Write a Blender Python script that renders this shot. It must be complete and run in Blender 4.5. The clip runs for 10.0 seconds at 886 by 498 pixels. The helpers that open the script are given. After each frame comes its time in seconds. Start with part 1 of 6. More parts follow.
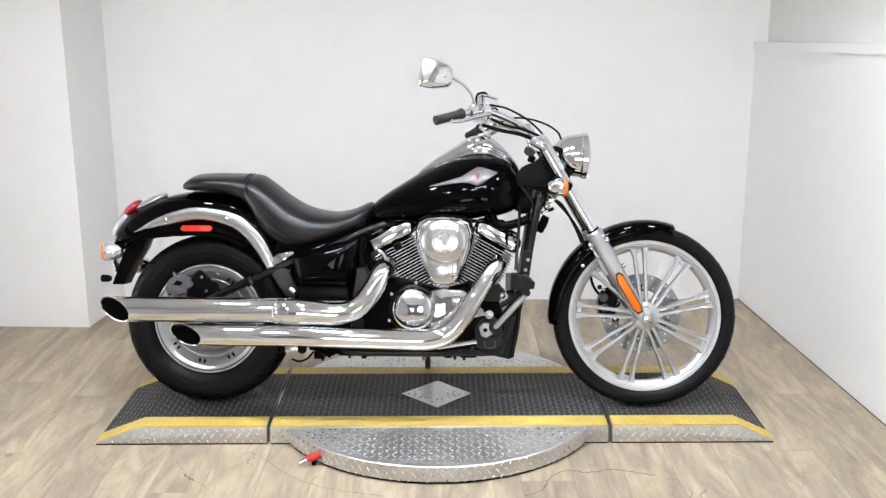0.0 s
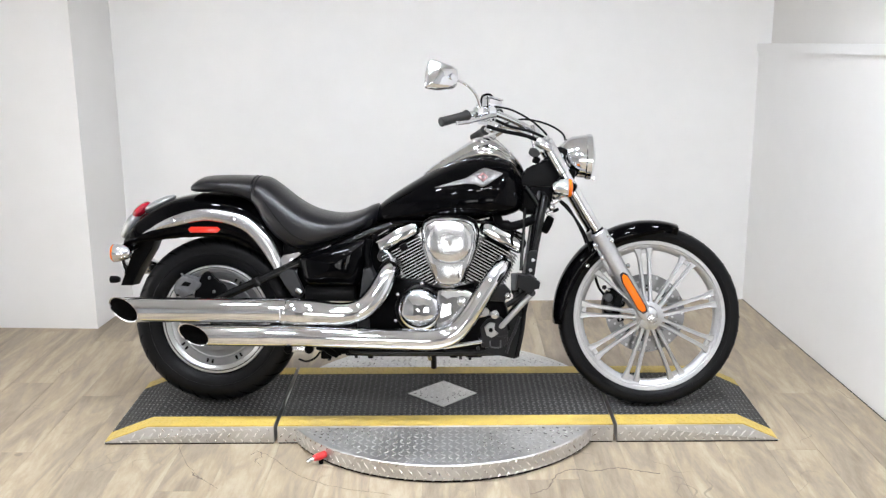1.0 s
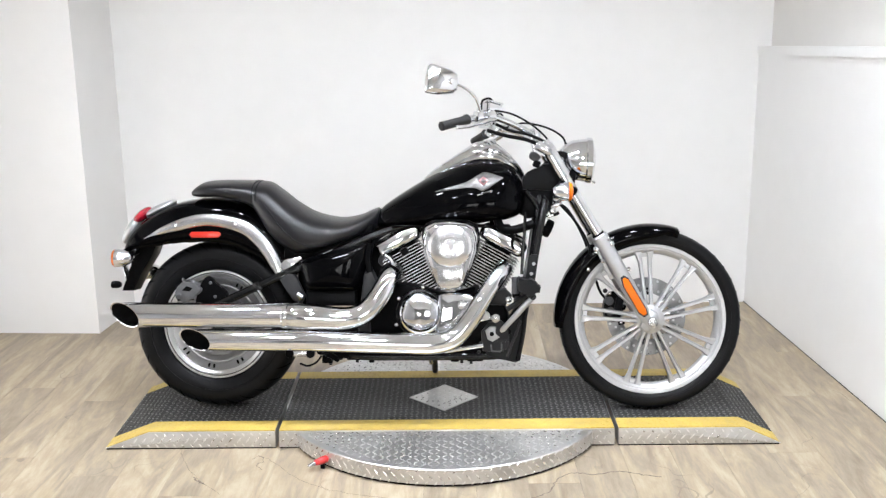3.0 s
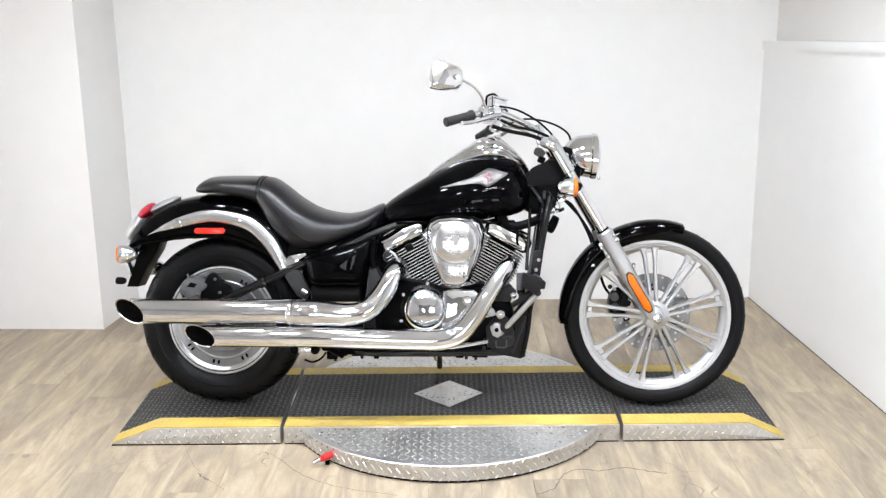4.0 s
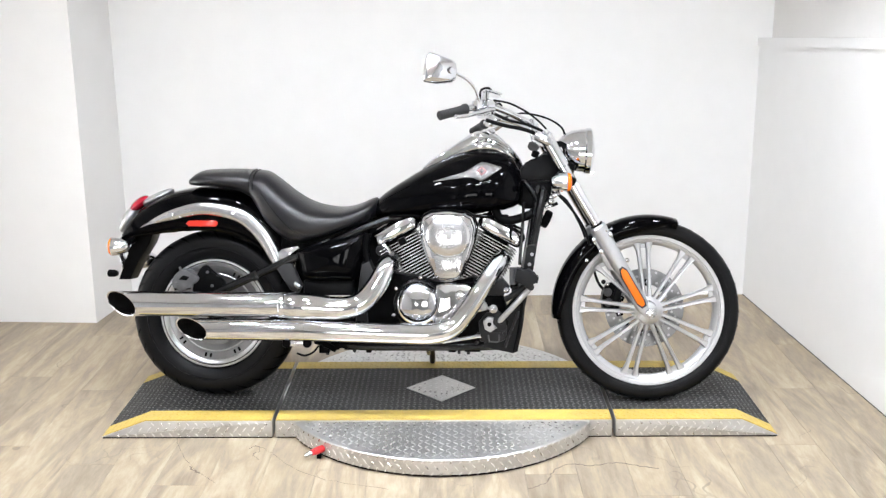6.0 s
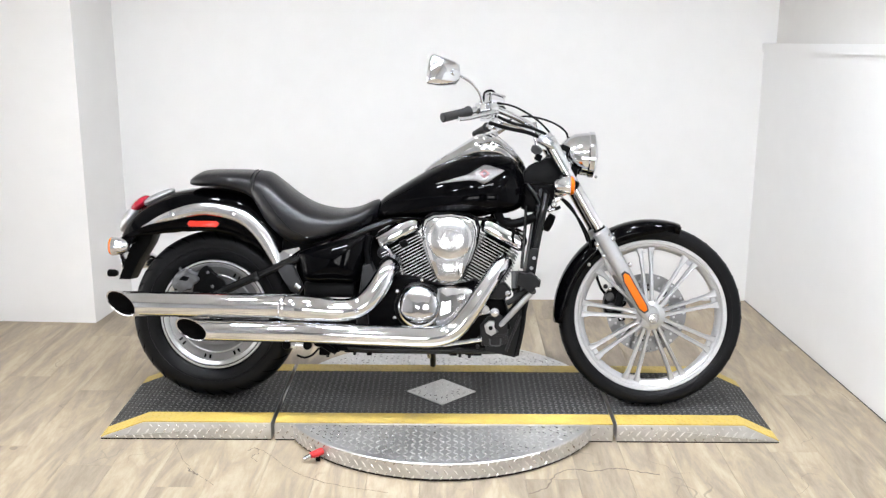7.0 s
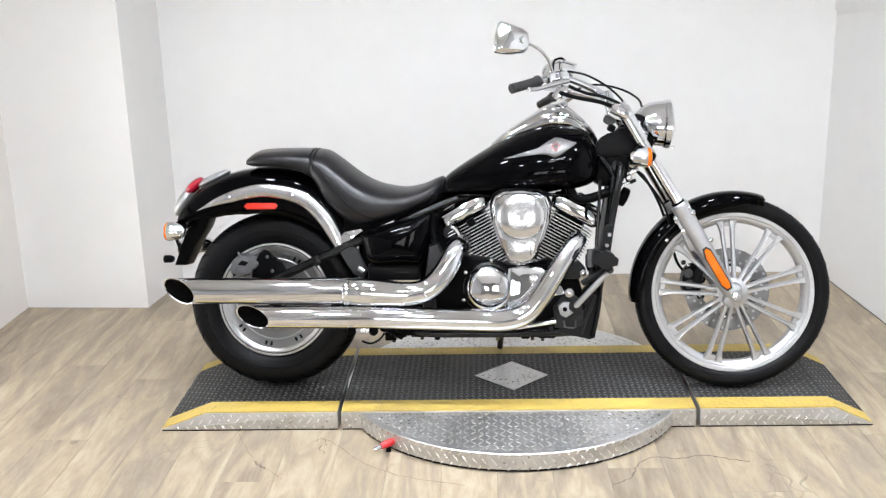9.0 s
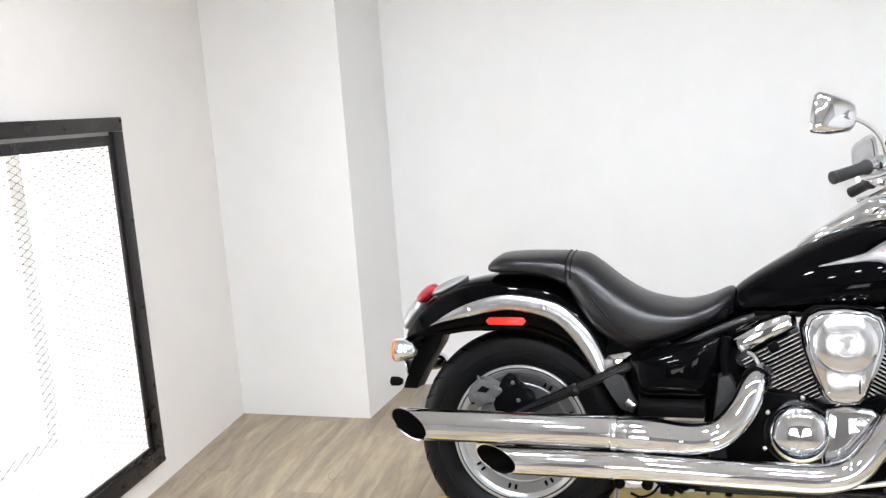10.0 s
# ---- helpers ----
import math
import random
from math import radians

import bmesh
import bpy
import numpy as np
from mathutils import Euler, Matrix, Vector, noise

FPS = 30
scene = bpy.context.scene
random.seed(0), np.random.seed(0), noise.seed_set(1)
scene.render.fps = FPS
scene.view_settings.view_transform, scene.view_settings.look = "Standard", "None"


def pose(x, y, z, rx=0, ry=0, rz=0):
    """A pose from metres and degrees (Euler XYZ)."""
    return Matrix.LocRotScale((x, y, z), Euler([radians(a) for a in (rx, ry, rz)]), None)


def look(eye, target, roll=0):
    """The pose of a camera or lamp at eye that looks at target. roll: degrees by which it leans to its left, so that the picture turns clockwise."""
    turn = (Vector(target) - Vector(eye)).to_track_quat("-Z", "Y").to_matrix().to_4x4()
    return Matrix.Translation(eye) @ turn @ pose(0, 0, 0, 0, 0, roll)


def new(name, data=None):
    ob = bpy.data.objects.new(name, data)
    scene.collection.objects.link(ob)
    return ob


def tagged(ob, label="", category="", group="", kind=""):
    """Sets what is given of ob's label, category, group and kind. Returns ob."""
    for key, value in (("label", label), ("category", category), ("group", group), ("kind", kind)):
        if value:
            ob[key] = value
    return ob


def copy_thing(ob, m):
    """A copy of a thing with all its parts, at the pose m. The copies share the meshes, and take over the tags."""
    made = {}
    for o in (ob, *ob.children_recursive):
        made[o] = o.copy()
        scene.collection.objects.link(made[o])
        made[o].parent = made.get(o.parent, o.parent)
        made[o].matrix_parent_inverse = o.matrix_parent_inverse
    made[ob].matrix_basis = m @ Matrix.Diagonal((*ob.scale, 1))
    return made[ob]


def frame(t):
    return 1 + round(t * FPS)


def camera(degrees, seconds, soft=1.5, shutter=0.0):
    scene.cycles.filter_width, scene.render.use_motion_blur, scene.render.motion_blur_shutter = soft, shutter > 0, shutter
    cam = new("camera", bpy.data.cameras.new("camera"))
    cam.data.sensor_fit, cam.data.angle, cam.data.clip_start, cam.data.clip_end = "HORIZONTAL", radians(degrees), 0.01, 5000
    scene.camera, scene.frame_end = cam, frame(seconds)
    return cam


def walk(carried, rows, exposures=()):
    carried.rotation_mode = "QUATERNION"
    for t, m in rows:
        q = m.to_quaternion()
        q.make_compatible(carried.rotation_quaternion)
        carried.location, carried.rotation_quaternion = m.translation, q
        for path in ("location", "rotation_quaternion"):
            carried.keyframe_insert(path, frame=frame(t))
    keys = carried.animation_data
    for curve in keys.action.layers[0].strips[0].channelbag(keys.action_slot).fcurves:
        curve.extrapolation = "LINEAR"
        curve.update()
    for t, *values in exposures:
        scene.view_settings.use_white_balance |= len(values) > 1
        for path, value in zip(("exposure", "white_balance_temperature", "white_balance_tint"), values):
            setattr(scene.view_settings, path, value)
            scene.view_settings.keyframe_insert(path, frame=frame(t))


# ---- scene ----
cam = camera(46.8, 10.0, soft=1.35)
PATH = [
    (0, (0.052, -3.672, 1.612), (0.053, -1.733, 1.12), -0.2),
    (0.5, (0.06, -3.689, 1.607), (0.056, -1.75, 1.118), -0.4),
    (1, (0.052, -3.702, 1.61), (0.042, -1.762, 1.124), -0.4),
    (1.5, (0.054, -3.7, 1.622), (0.044, -1.759, 1.139), -0.6),
    (2, (0.047, -3.699, 1.616), (0.038, -1.759, 1.134), -0.8),
    (2.5, (0.047, -3.707, 1.617), (0.041, -1.764, 1.142), -0.6),
    (2.7, (0.057, -3.705, 1.619), (0.048, -1.763, 1.141), -0.6),
    (3.8, (0.053, -3.704, 1.606), (0.033, -1.763, 1.12), -0.73),
    (4, (0.049, -3.699, 1.62), (0.03, -1.76, 1.129), -0.7),
    (4.5, (0.055, -3.693, 1.611), (0.034, -1.754, 1.125), -0.4),
    (5, (0.054, -3.698, 1.594), (0.041, -1.76, 1.101), -0.3),
    (5.5, (0.051, -3.695, 1.608), (0.046, -1.759, 1.107), -0.3),
    (5.7, (0.058, -3.696, 1.607), (0.046, -1.758, 1.112), -0.41),
    (6.8, (0.068, -3.68, 1.588), (0.053, -1.742, 1.095), -0.13),
    (7, (0.058, -3.677, 1.592), (0.044, -1.737, 1.106), 0.2),
    (7.5, (0.058, -3.66, 1.593), (0.033, -1.721, 1.101), 0.6),
    (7.8, (0.065, -3.652, 1.581), (0.038, -1.714, 1.087), 0.66),
    (8, (0.057, -3.643, 1.588), (0.036, -1.707, 1.088), 0.8),
    (8.2, (0.059, -3.629, 1.592), (0.035, -1.694, 1.086), 0.7),
    (8.5, (0.046, -3.61, 1.586), (-0.012, -1.68, 1.065), 1.4),
    (8.7, (0.002, -3.564, 1.6), (-0.068, -1.64, 1.059), 1.23),
    (8.8, (-0.017, -3.544, 1.593), (-0.088, -1.615, 1.067), 0.88),
    (9, (-0.074, -3.495, 1.587), (-0.152, -1.572, 1.041), -1.5),
    (9.1, (-0.066, -3.458, 1.592), (-0.179, -1.55, 1.003), -2.04),
    (9.2, (-0.097, -3.412, 1.594), (-0.223, -1.509, 0.989), -1.21),
    (9.3, (-0.111, -3.36, 1.586), (-0.27, -1.452, 1.008), -0.59),
    (9.4, (-0.117, -3.28, 1.602), (-0.333, -1.374, 1.034), -0.23),
    (9.5, (-0.138, -3.191, 1.575), (-0.387, -1.275, 1.057), -0.1),
    (9.6, (-0.16, -3.117, 1.575), (-0.439, -1.191, 1.113), -0.6),
    (9.7, (-0.18, -3.041, 1.57), (-0.526, -1.123, 1.123), -2.27),
    (9.8, (-0.233, -2.962, 1.576), (-0.613, -1.046, 1.146), -2.25),
    (9.9, (-0.255, -2.889, 1.601), (-0.717, -0.993, 1.166), -2.84),
    (10, (-0.313, -2.822, 1.587), (-0.795, -0.924, 1.181), -4),
]
walk(cam, [(t, look(eye, target, roll)) for t, eye, target, roll in PATH],
     [(0, 0.32), (1.5, 0.34), (2.7, 0.45), (3.8, 0.52), (5.7, 0.56), (6.8, 0.53), (7.5, 0.46), (8.5, 0.43), (9, 0.42), (9.5, 0.45), (10, 0.48)])

# ---- world, light, exposure ----
world = bpy.data.worlds.new("World")
scene.world = world
world.use_nodes = True
world.node_tree.nodes["Background"].inputs[0].default_value = (0.9, 0.95, 1.0, 1)
world.node_tree.nodes["Background"].inputs[1].default_value = 0.6
LAMP_POWER = 240.0
LAMP_COLOUR = (0.93, 0.98, 1.07)


# ---- materials ----
def nodes_of(name):
    m = bpy.data.materials.new(name)
    m.use_nodes = True
    return m, m.node_tree.nodes, m.node_tree.links, m.node_tree.nodes["Principled BSDF"]


def plain(name, colour, rough=0.5, metal=0.0, coat=0.0, vary=0.15, scale=30.0, bump=0.0, bump_scale=200.0, wear=0.25, spec=0.5):
    """A surface with two scales of variation in tone and gloss, and a fine relief."""
    m, n, l, p = nodes_of(name)
    tc = n.new("ShaderNodeTexCoord")
    big = n.new("ShaderNodeTexNoise")
    big.inputs["Scale"].default_value = scale * 0.15
    big.inputs["Detail"].default_value = 4
    fine = n.new("ShaderNodeTexNoise")
    fine.inputs["Scale"].default_value = scale
    fine.inputs["Detail"].default_value = 6
    l.new(tc.outputs["Object"], big.inputs["Vector"])
    l.new(tc.outputs["Object"], fine.inputs["Vector"])
    add = n.new("ShaderNodeMath")
    add.operation = "MULTIPLY_ADD"
    add.inputs[1].default_value = 0.5
    l.new(fine.outputs["Fac"], add.inputs[0])
    half = n.new("ShaderNodeMath")
    half.operation = "MULTIPLY"
    half.inputs[1].default_value = 0.5
    l.new(big.outputs["Fac"], half.inputs[0])
    l.new(half.outputs[0], add.inputs[2])
    ramp = n.new("ShaderNodeMapRange")
    ramp.inputs["From Min"].default_value, ramp.inputs["From Max"].default_value = 0.3, 0.7
    ramp.inputs["To Min"].default_value, ramp.inputs["To Max"].default_value = 1 - vary, 1 + vary
    l.new(add.outputs[0], ramp.inputs["Value"])
    mul = n.new("ShaderNodeVectorMath")
    mul.operation = "SCALE"
    mul.inputs[0].default_value = colour
    l.new(ramp.outputs[0], mul.inputs["Scale"])
    l.new(mul.outputs[0], p.inputs["Base Color"])
    gloss = n.new("ShaderNodeMapRange")
    gloss.inputs["From Min"].default_value, gloss.inputs["From Max"].default_value = 0.3, 0.7
    gloss.inputs["To Min"].default_value, gloss.inputs["To Max"].default_value = rough * (1 - wear), min(1, rough * (1 + wear))
    l.new(add.outputs[0], gloss.inputs["Value"])
    l.new(gloss.outputs[0], p.inputs["Roughness"])
    p.inputs["Metallic"].default_value = metal
    p.inputs["Specular IOR Level"].default_value = spec
    p.inputs["Coat Weight"].default_value = coat
    p.inputs["Coat Roughness"].default_value = 0.04
    if bump:
        rel = n.new("ShaderNodeTexNoise")
        rel.inputs["Scale"].default_value = bump_scale
        rel.inputs["Detail"].default_value = 3
        l.new(tc.outputs["Object"], rel.inputs["Vector"])
        b = n.new("ShaderNodeBump")
        b.inputs["Strength"].default_value = bump
        b.inputs["Distance"].default_value = 0.002
        l.new(rel.outputs["Fac"], b.inputs["Height"])
        l.new(b.outputs[0], p.inputs["Normal"])
    return m


def glow(name, colour, strength):
    m, n, l, p = nodes_of(name)
    p.inputs["Base Color"].default_value = (*colour, 1)
    p.inputs["Emission Color"].default_value = (*colour, 1)
    p.inputs["Emission Strength"].default_value = strength
    return m


def plank_material():
    m, n, l, p = nodes_of("oak_vinyl")
    tc, info = n.new("ShaderNodeTexCoord"), n.new("ShaderNodeObjectInfo")
    shift = n.new("ShaderNodeVectorMath")
    shift.operation = "MULTIPLY_ADD"
    comb = n.new("ShaderNodeCombineXYZ")
    for i in range(3):
        l.new(info.outputs["Random"], comb.inputs[i])
    shift.inputs[1].default_value = (37, 53, 11)
    l.new(comb.outputs[0], shift.inputs[0])
    l.new(tc.outputs["Object"], shift.inputs[2])
    long = n.new("ShaderNodeMapping")
    long.inputs["Scale"].default_value = (1.0, 0.17, 1.0)
    l.new(shift.outputs[0], long.inputs["Vector"])
    grain = n.new("ShaderNodeTexNoise")
    grain.inputs["Scale"].default_value, grain.inputs["Detail"].default_value = 70, 8
    grain.inputs["Roughness"].default_value = 0.7
    l.new(long.outputs[0], grain.inputs["Vector"])
    streak = n.new("ShaderNodeTexNoise")
    streak.inputs["Scale"].default_value, streak.inputs["Detail"].default_value = 8, 7
    streak.inputs["Distortion"].default_value = 1.3
    streak.inputs["Roughness"].default_value = 0.62
    l.new(long.outputs[0], streak.inputs["Vector"])
    mix = n.new("ShaderNodeMath")
    mix.operation = "MULTIPLY_ADD"
    mix.inputs[1].default_value = 0.28
    l.new(grain.outputs["Fac"], mix.inputs[0])
    m2 = n.new("ShaderNodeMath")
    m2.operation = "MULTIPLY_ADD"
    m2.inputs[1].default_value = 0.80
    l.new(streak.outputs["Fac"], m2.inputs[0])
    m3 = n.new("ShaderNodeMath")
    m3.operation = "MULTIPLY_ADD"
    m3.inputs[1].default_value = 0.08
    m3.inputs[2].default_value = -0.04
    l.new(info.outputs["Random"], m3.inputs[0])
    l.new(m3.outputs[0], m2.inputs[2])
    l.new(m2.outputs[0], mix.inputs[2])
    ramp = n.new("ShaderNodeValToRGB")
    e = ramp.color_ramp.elements
    e[0].position, e[0].color = 0.30, (0.175, 0.138, 0.098, 1)
    e[1].position, e[1].color = 0.76, (0.46, 0.40, 0.305, 1)
    for pos, c in ((0.42, (0.235, 0.189, 0.137, 1)), (0.50, (0.285, 0.235, 0.177, 1)), (0.57, (0.350, 0.281, 0.193, 1)), (0.64, (0.400, 0.335, 0.245, 1))):
        x = e.new(pos)
        x.color = c
    l.new(mix.outputs[0], ramp.inputs[0])
    geo = n.new("ShaderNodeNewGeometry")
    scuff = n.new("ShaderNodeTexNoise")          # thin wandering scuff lines across the boards
    scuff.inputs["Scale"].default_value, scuff.inputs["Detail"].default_value = 1.9, 3
    l.new(geo.outputs["Position"], scuff.inputs["Vector"])
    near_half = n.new("ShaderNodeMath")
    near_half.operation = "COMPARE"
    near_half.inputs[1].default_value, near_half.inputs[2].default_value = 0.55, 0.0022
    l.new(scuff.outputs["Fac"], near_half.inputs[0])
    patch = n.new("ShaderNodeTexNoise")
    patch.inputs["Scale"].default_value = 3.1
    l.new(geo.outputs["Position"], patch.inputs["Vector"])
    weight = n.new("ShaderNodeMapRange")
    weight.inputs["From Min"].default_value, weight.inputs["From Max"].default_value = 0.50, 0.62
    weight.inputs["To Max"].default_value = 0.45
    l.new(patch.outputs["Fac"], weight.inputs["Value"])
    mark = n.new("ShaderNodeMath")
    mark.operation = "MULTIPLY"
    l.new(near_half.outputs[0], mark.inputs[0])
    l.new(weight.outputs[0], mark.inputs[1])
    worn = n.new("ShaderNodeMix")
    worn.data_type = "RGBA"
    worn.inputs["B"].default_value = (0.11, 0.09, 0.075, 1)
    l.new(mark.outputs[0], worn.inputs["Factor"])
    l.new(ramp.outputs[0], worn.inputs["A"])
    l.new(worn.outputs["Result"], p.inputs["Base Color"])
    gl = n.new("ShaderNodeMapRange")
    gl.inputs["From Min"].default_value, gl.inputs["From Max"].default_value = 0.3, 0.7
    gl.inputs["To Min"].default_value, gl.inputs["To Max"].default_value = 0.44, 0.60
    l.new(streak.outputs["Fac"], gl.inputs["Value"])
    l.new(gl.outputs[0], p.inputs["Roughness"])
    b = n.new("ShaderNodeBump")
    b.inputs["Strength"].default_value, b.inputs["Distance"].default_value = 0.15, 0.001
    l.new(grain.outputs["Fac"], b.inputs["Height"])
    l.new(b.outputs[0], p.inputs["Normal"])
    return m


WALL = plain("white_wall_paint", (0.80, 0.796, 0.788), 0.55, vary=0.025, scale=9, bump=0.12, bump_scale=90)
CEIL = plain("ceiling_paint", (0.74, 0.74, 0.735), 0.8, vary=0.03, scale=10)
# a touch greyer than the back wall
PALE = plain("pale_grey_wall", (0.77, 0.762, 0.75), 0.6, vary=0.025, scale=8, bump=0.12, bump_scale=90)
CREAM = plain("cream_wall_paint", (0.76, 0.73, 0.70), 0.6, vary=0.03, scale=7, bump=0.1, bump_scale=90)
# darker and greyer than the wall below the ledge
GREIGE = plain("greige_upper_wall", (0.69, 0.675, 0.65), 0.6, vary=0.04, scale=9, bump=0.1, bump_scale=90)
SCUFF = plain("brown_floor_scuff", (0.15, 0.12, 0.095), 0.7, vary=0.4, scale=40)
# for unseen walls; grey chosen to tone down reflections in chrome and black paint
DARKWALL = plain("grey_shop_wall", (0.42, 0.42, 0.42), 0.7, vary=0.08, scale=6)
OAK = plank_material()
SUBFLOOR = plain("joint_dark", (0.17, 0.13, 0.09), 0.8)
CHROME = plain("chrome", (0.73, 0.745, 0.775), 0.05, 1.0, vary=0.02, scale=40, wear=0.4)
SATIN = plain("satin_chrome", (0.66, 0.67, 0.69), 0.22, 1.0, vary=0.04, scale=60)
CASTALU = plain("silver_cast_aluminium", (0.47, 0.475, 0.485), 0.40, 0.86, vary=0.08, scale=80)
GREYALU = plain("grey_cast_aluminium", (0.42, 0.42, 0.43), 0.38, 0.8, vary=0.1, scale=60, bump=0.2, bump_scale=400)
PLATE = plain("aluminium_tread_plate", (0.57, 0.565, 0.555), 0.40, 0.92, vary=0.16, scale=25, bump=0.1, bump_scale=300)
# paler and smoother than the plate below
PLATEBAR = plain("pale_aluminium_lug", (0.70, 0.695, 0.685), 0.28, 0.92, vary=0.1, scale=60)
GLOSSBLACK = plain("gloss_black_paint", (0.0012, 0.0012, 0.0015), 0.035, 0.0, coat=0.0, vary=0.05, wear=0.2, spec=0.075)
SATINBLACK = plain("satin_black_metal", (0.0022, 0.0022, 0.0024), 0.34, 0.0, vary=0.3, scale=50, spec=0.045)
TUBEBLACK = plain("gloss_black_tube", (0.003, 0.003, 0.0033), 0.22, 0.0, vary=0.2, scale=50, spec=0.32)
GRIPRUBBER = plain("grip_rubber", (0.018, 0.018, 0.019), 0.40, vary=0.2, scale=60, bump=0.3, bump_scale=500, spec=0.35)
BLACKPLASTIC = plain("black_plastic", (0.004, 0.004, 0.0044), 0.42, vary=0.2, scale=80, bump=0.1, bump_scale=600, spec=0.10)
GREYPLASTIC = plain("grey_plastic", (0.022, 0.022, 0.023), 0.45, vary=0.15, scale=60, spec=0.2)
DARKRUBBER = plain("dark_rubber", (0.007, 0.007, 0.0074), 0.5, vary=0.2, scale=60, bump=0.2, bump_scale=400, spec=0.2)
TYRE = plain("tyre_rubber", (0.0030, 0.0030, 0.0036), 0.40, vary=0.4, scale=60, bump=0.25, bump_scale=400, spec=0.15)
# near black, for pieces that stand in for holes, gaps and grooves
RECESSDARK = plain("tread_groove", (0.0025, 0.0025, 0.0025), 0.85, spec=0.05)
LEATHER = plain("black_vinyl_leather", (0.0040, 0.0040, 0.0056), 0.31, vary=0.06, scale=90, bump=0.14, bump_scale=900, wear=0.1, spec=0.45)
MAT = plain("black_rubber_mat", (0.028, 0.028, 0.028), 0.55, vary=0.3, scale=18, bump=0.2, bump_scale=300, spec=0.2)
# same rubber as the mat, lightened to carry the glints on its lugs
LUGGLINT = plain("rubber_lug_glint", (0.115, 0.115, 0.114), 0.36, vary=0.3, scale=18)
YELLOW = plain("yellow_safety_paint", (0.50, 0.365, 0.085), 0.5, vary=0.22, scale=22, bump=0.15, bump_scale=200)
ORANGE = plain("amber_lens", (0.70, 0.135, 0.004), 0.22, vary=0.08, scale=90, coat=0.15, spec=0.3)
RED = plain("red_lens", (0.50, 0.022, 0.012), 0.14, vary=0.08, scale=90, coat=0.6)
REDGRIP = plain("red_plastic_grip", (0.60, 0.025, 0.03), 0.35, vary=0.1, scale=60)
MIRRORGLASS = plain("mirror_glass", (0.88, 0.88, 0.89), 0.02, 1.0, vary=0.01)
BLACKFRAME = plain("black_steel_frame", (0.011, 0.0095, 0.0095), 0.36, 0.0, vary=0.75, scale=26, bump=0.4, bump_scale=120, wear=0.5, spec=0.3)
MESHSTEEL = plain("galvanised_mesh_steel", (0.13, 0.13, 0.135), 0.5, 0.0, vary=0.1)
JAMB = plain("grey_window_paint", (0.80, 0.80, 0.79), 0.6, vary=0.06, scale=20)
DAYLIGHT = glow("daylit_opening", (1.0, 0.99, 0.97), 2.6)
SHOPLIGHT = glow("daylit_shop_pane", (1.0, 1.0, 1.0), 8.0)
LAMPGLOW = glow("lamp_diffuser", LAMP_COLOUR, LAMP_POWER)
FINEDGE = plain("machined_fin_edge", (0.40, 0.40, 0.41), 0.28, 1.0, vary=0.1, scale=80)
LIP = plain("polished_rim_lip", (0.62, 0.625, 0.635), 0.32, 0.8, vary=0.04, scale=60)
DISH = plain("grey_wheel_dish", (0.26, 0.26, 0.267), 0.36, 0.8, vary=0.08, scale=50)
ROTOR = plain("brake_disc_steel", (0.22, 0.22, 0.225), 0.34, 1.0, vary=0.08, scale=120)
BADGE = plain("silver_emblem", (0.14, 0.133, 0.133), 0.40, 0.35, vary=0.03)
TAILRED = plain("dark_red_lens", (0.30, 0.006, 0.02), 0.12, vary=0.1, scale=60, coat=0.6)
BADGERED = plain("emblem_red", (0.34, 0.15, 0.16), 0.3, vary=0.05)
CALIPER = plain("grey_cast_caliper", (0.075, 0.075, 0.078), 0.5, 0.0, vary=0.3, scale=60, bump=0.3, bump_scale=300, spec=0.25)


# ---- mesh tools ----
def finish(name, bm, material, sharp=35, weld=True):
    bmesh.ops.recalc_face_normals(bm, faces=bm.faces)
    me = bpy.data.meshes.new(name)
    bm.to_mesh(me)
    bm.free()
    me.materials.append(material)
    me.polygons.foreach_set("use_smooth", [True] * len(me.polygons))
    me.set_sharp_from_angle(angle=radians(sharp))
    return me


def part(name, bm, material, parent, label="", sharp=35):
    ob = new(name, finish(name, bm, material, sharp))
    ob.parent = parent
    if label:
        ob["label"] = label
    return ob


def thing(name, label, category, kind="", group="", m=None):
    ob = new(name)
    ob.empty_display_size = 0.1
    if m is not None:
        ob.matrix_world = m
    return tagged(ob, label, category, group, kind)


def solid(name, bm, material, label, category, kind="", sharp=35):
    return tagged(new(name, finish(name, bm, material, sharp)), label, category, "", kind)


def spline(points, steps=6):
    """A smooth curve through points of any dimension."""
    p = [np.array(q, float) for q in points]
    p = [2 * p[0] - p[1]] + p + [2 * p[-1] - p[-2]]
    out = []
    for i in range(1, len(p) - 2):
        for k in range(steps):
            t = k / steps
            out.append(0.5 * (2 * p[i] + (p[i + 1] - p[i - 1]) * t + (2 * p[i - 1] - 5 * p[i] + 4 * p[i + 1] - p[i + 2]) * t * t
                              + (3 * p[i] - p[i - 1] - 3 * p[i + 1] + p[i + 2]) * t ** 3))
    return out + [p[-2]]


def loft(bm, rings, closed=True, caps=True):
    vs = [[bm.verts.new(tuple(map(float, q))) for q in ring] for ring in rings]
    n = len(vs[0])
    for a, b in zip(vs, vs[1:]):
        for i in range(n if closed else n - 1):
            j = (i + 1) % n
            bm.faces.new((a[i], a[j], b[j], b[i]))
    if caps and closed:
        bm.faces.new(vs[0][::-1])
        bm.faces.new(vs[-1])
    return bm


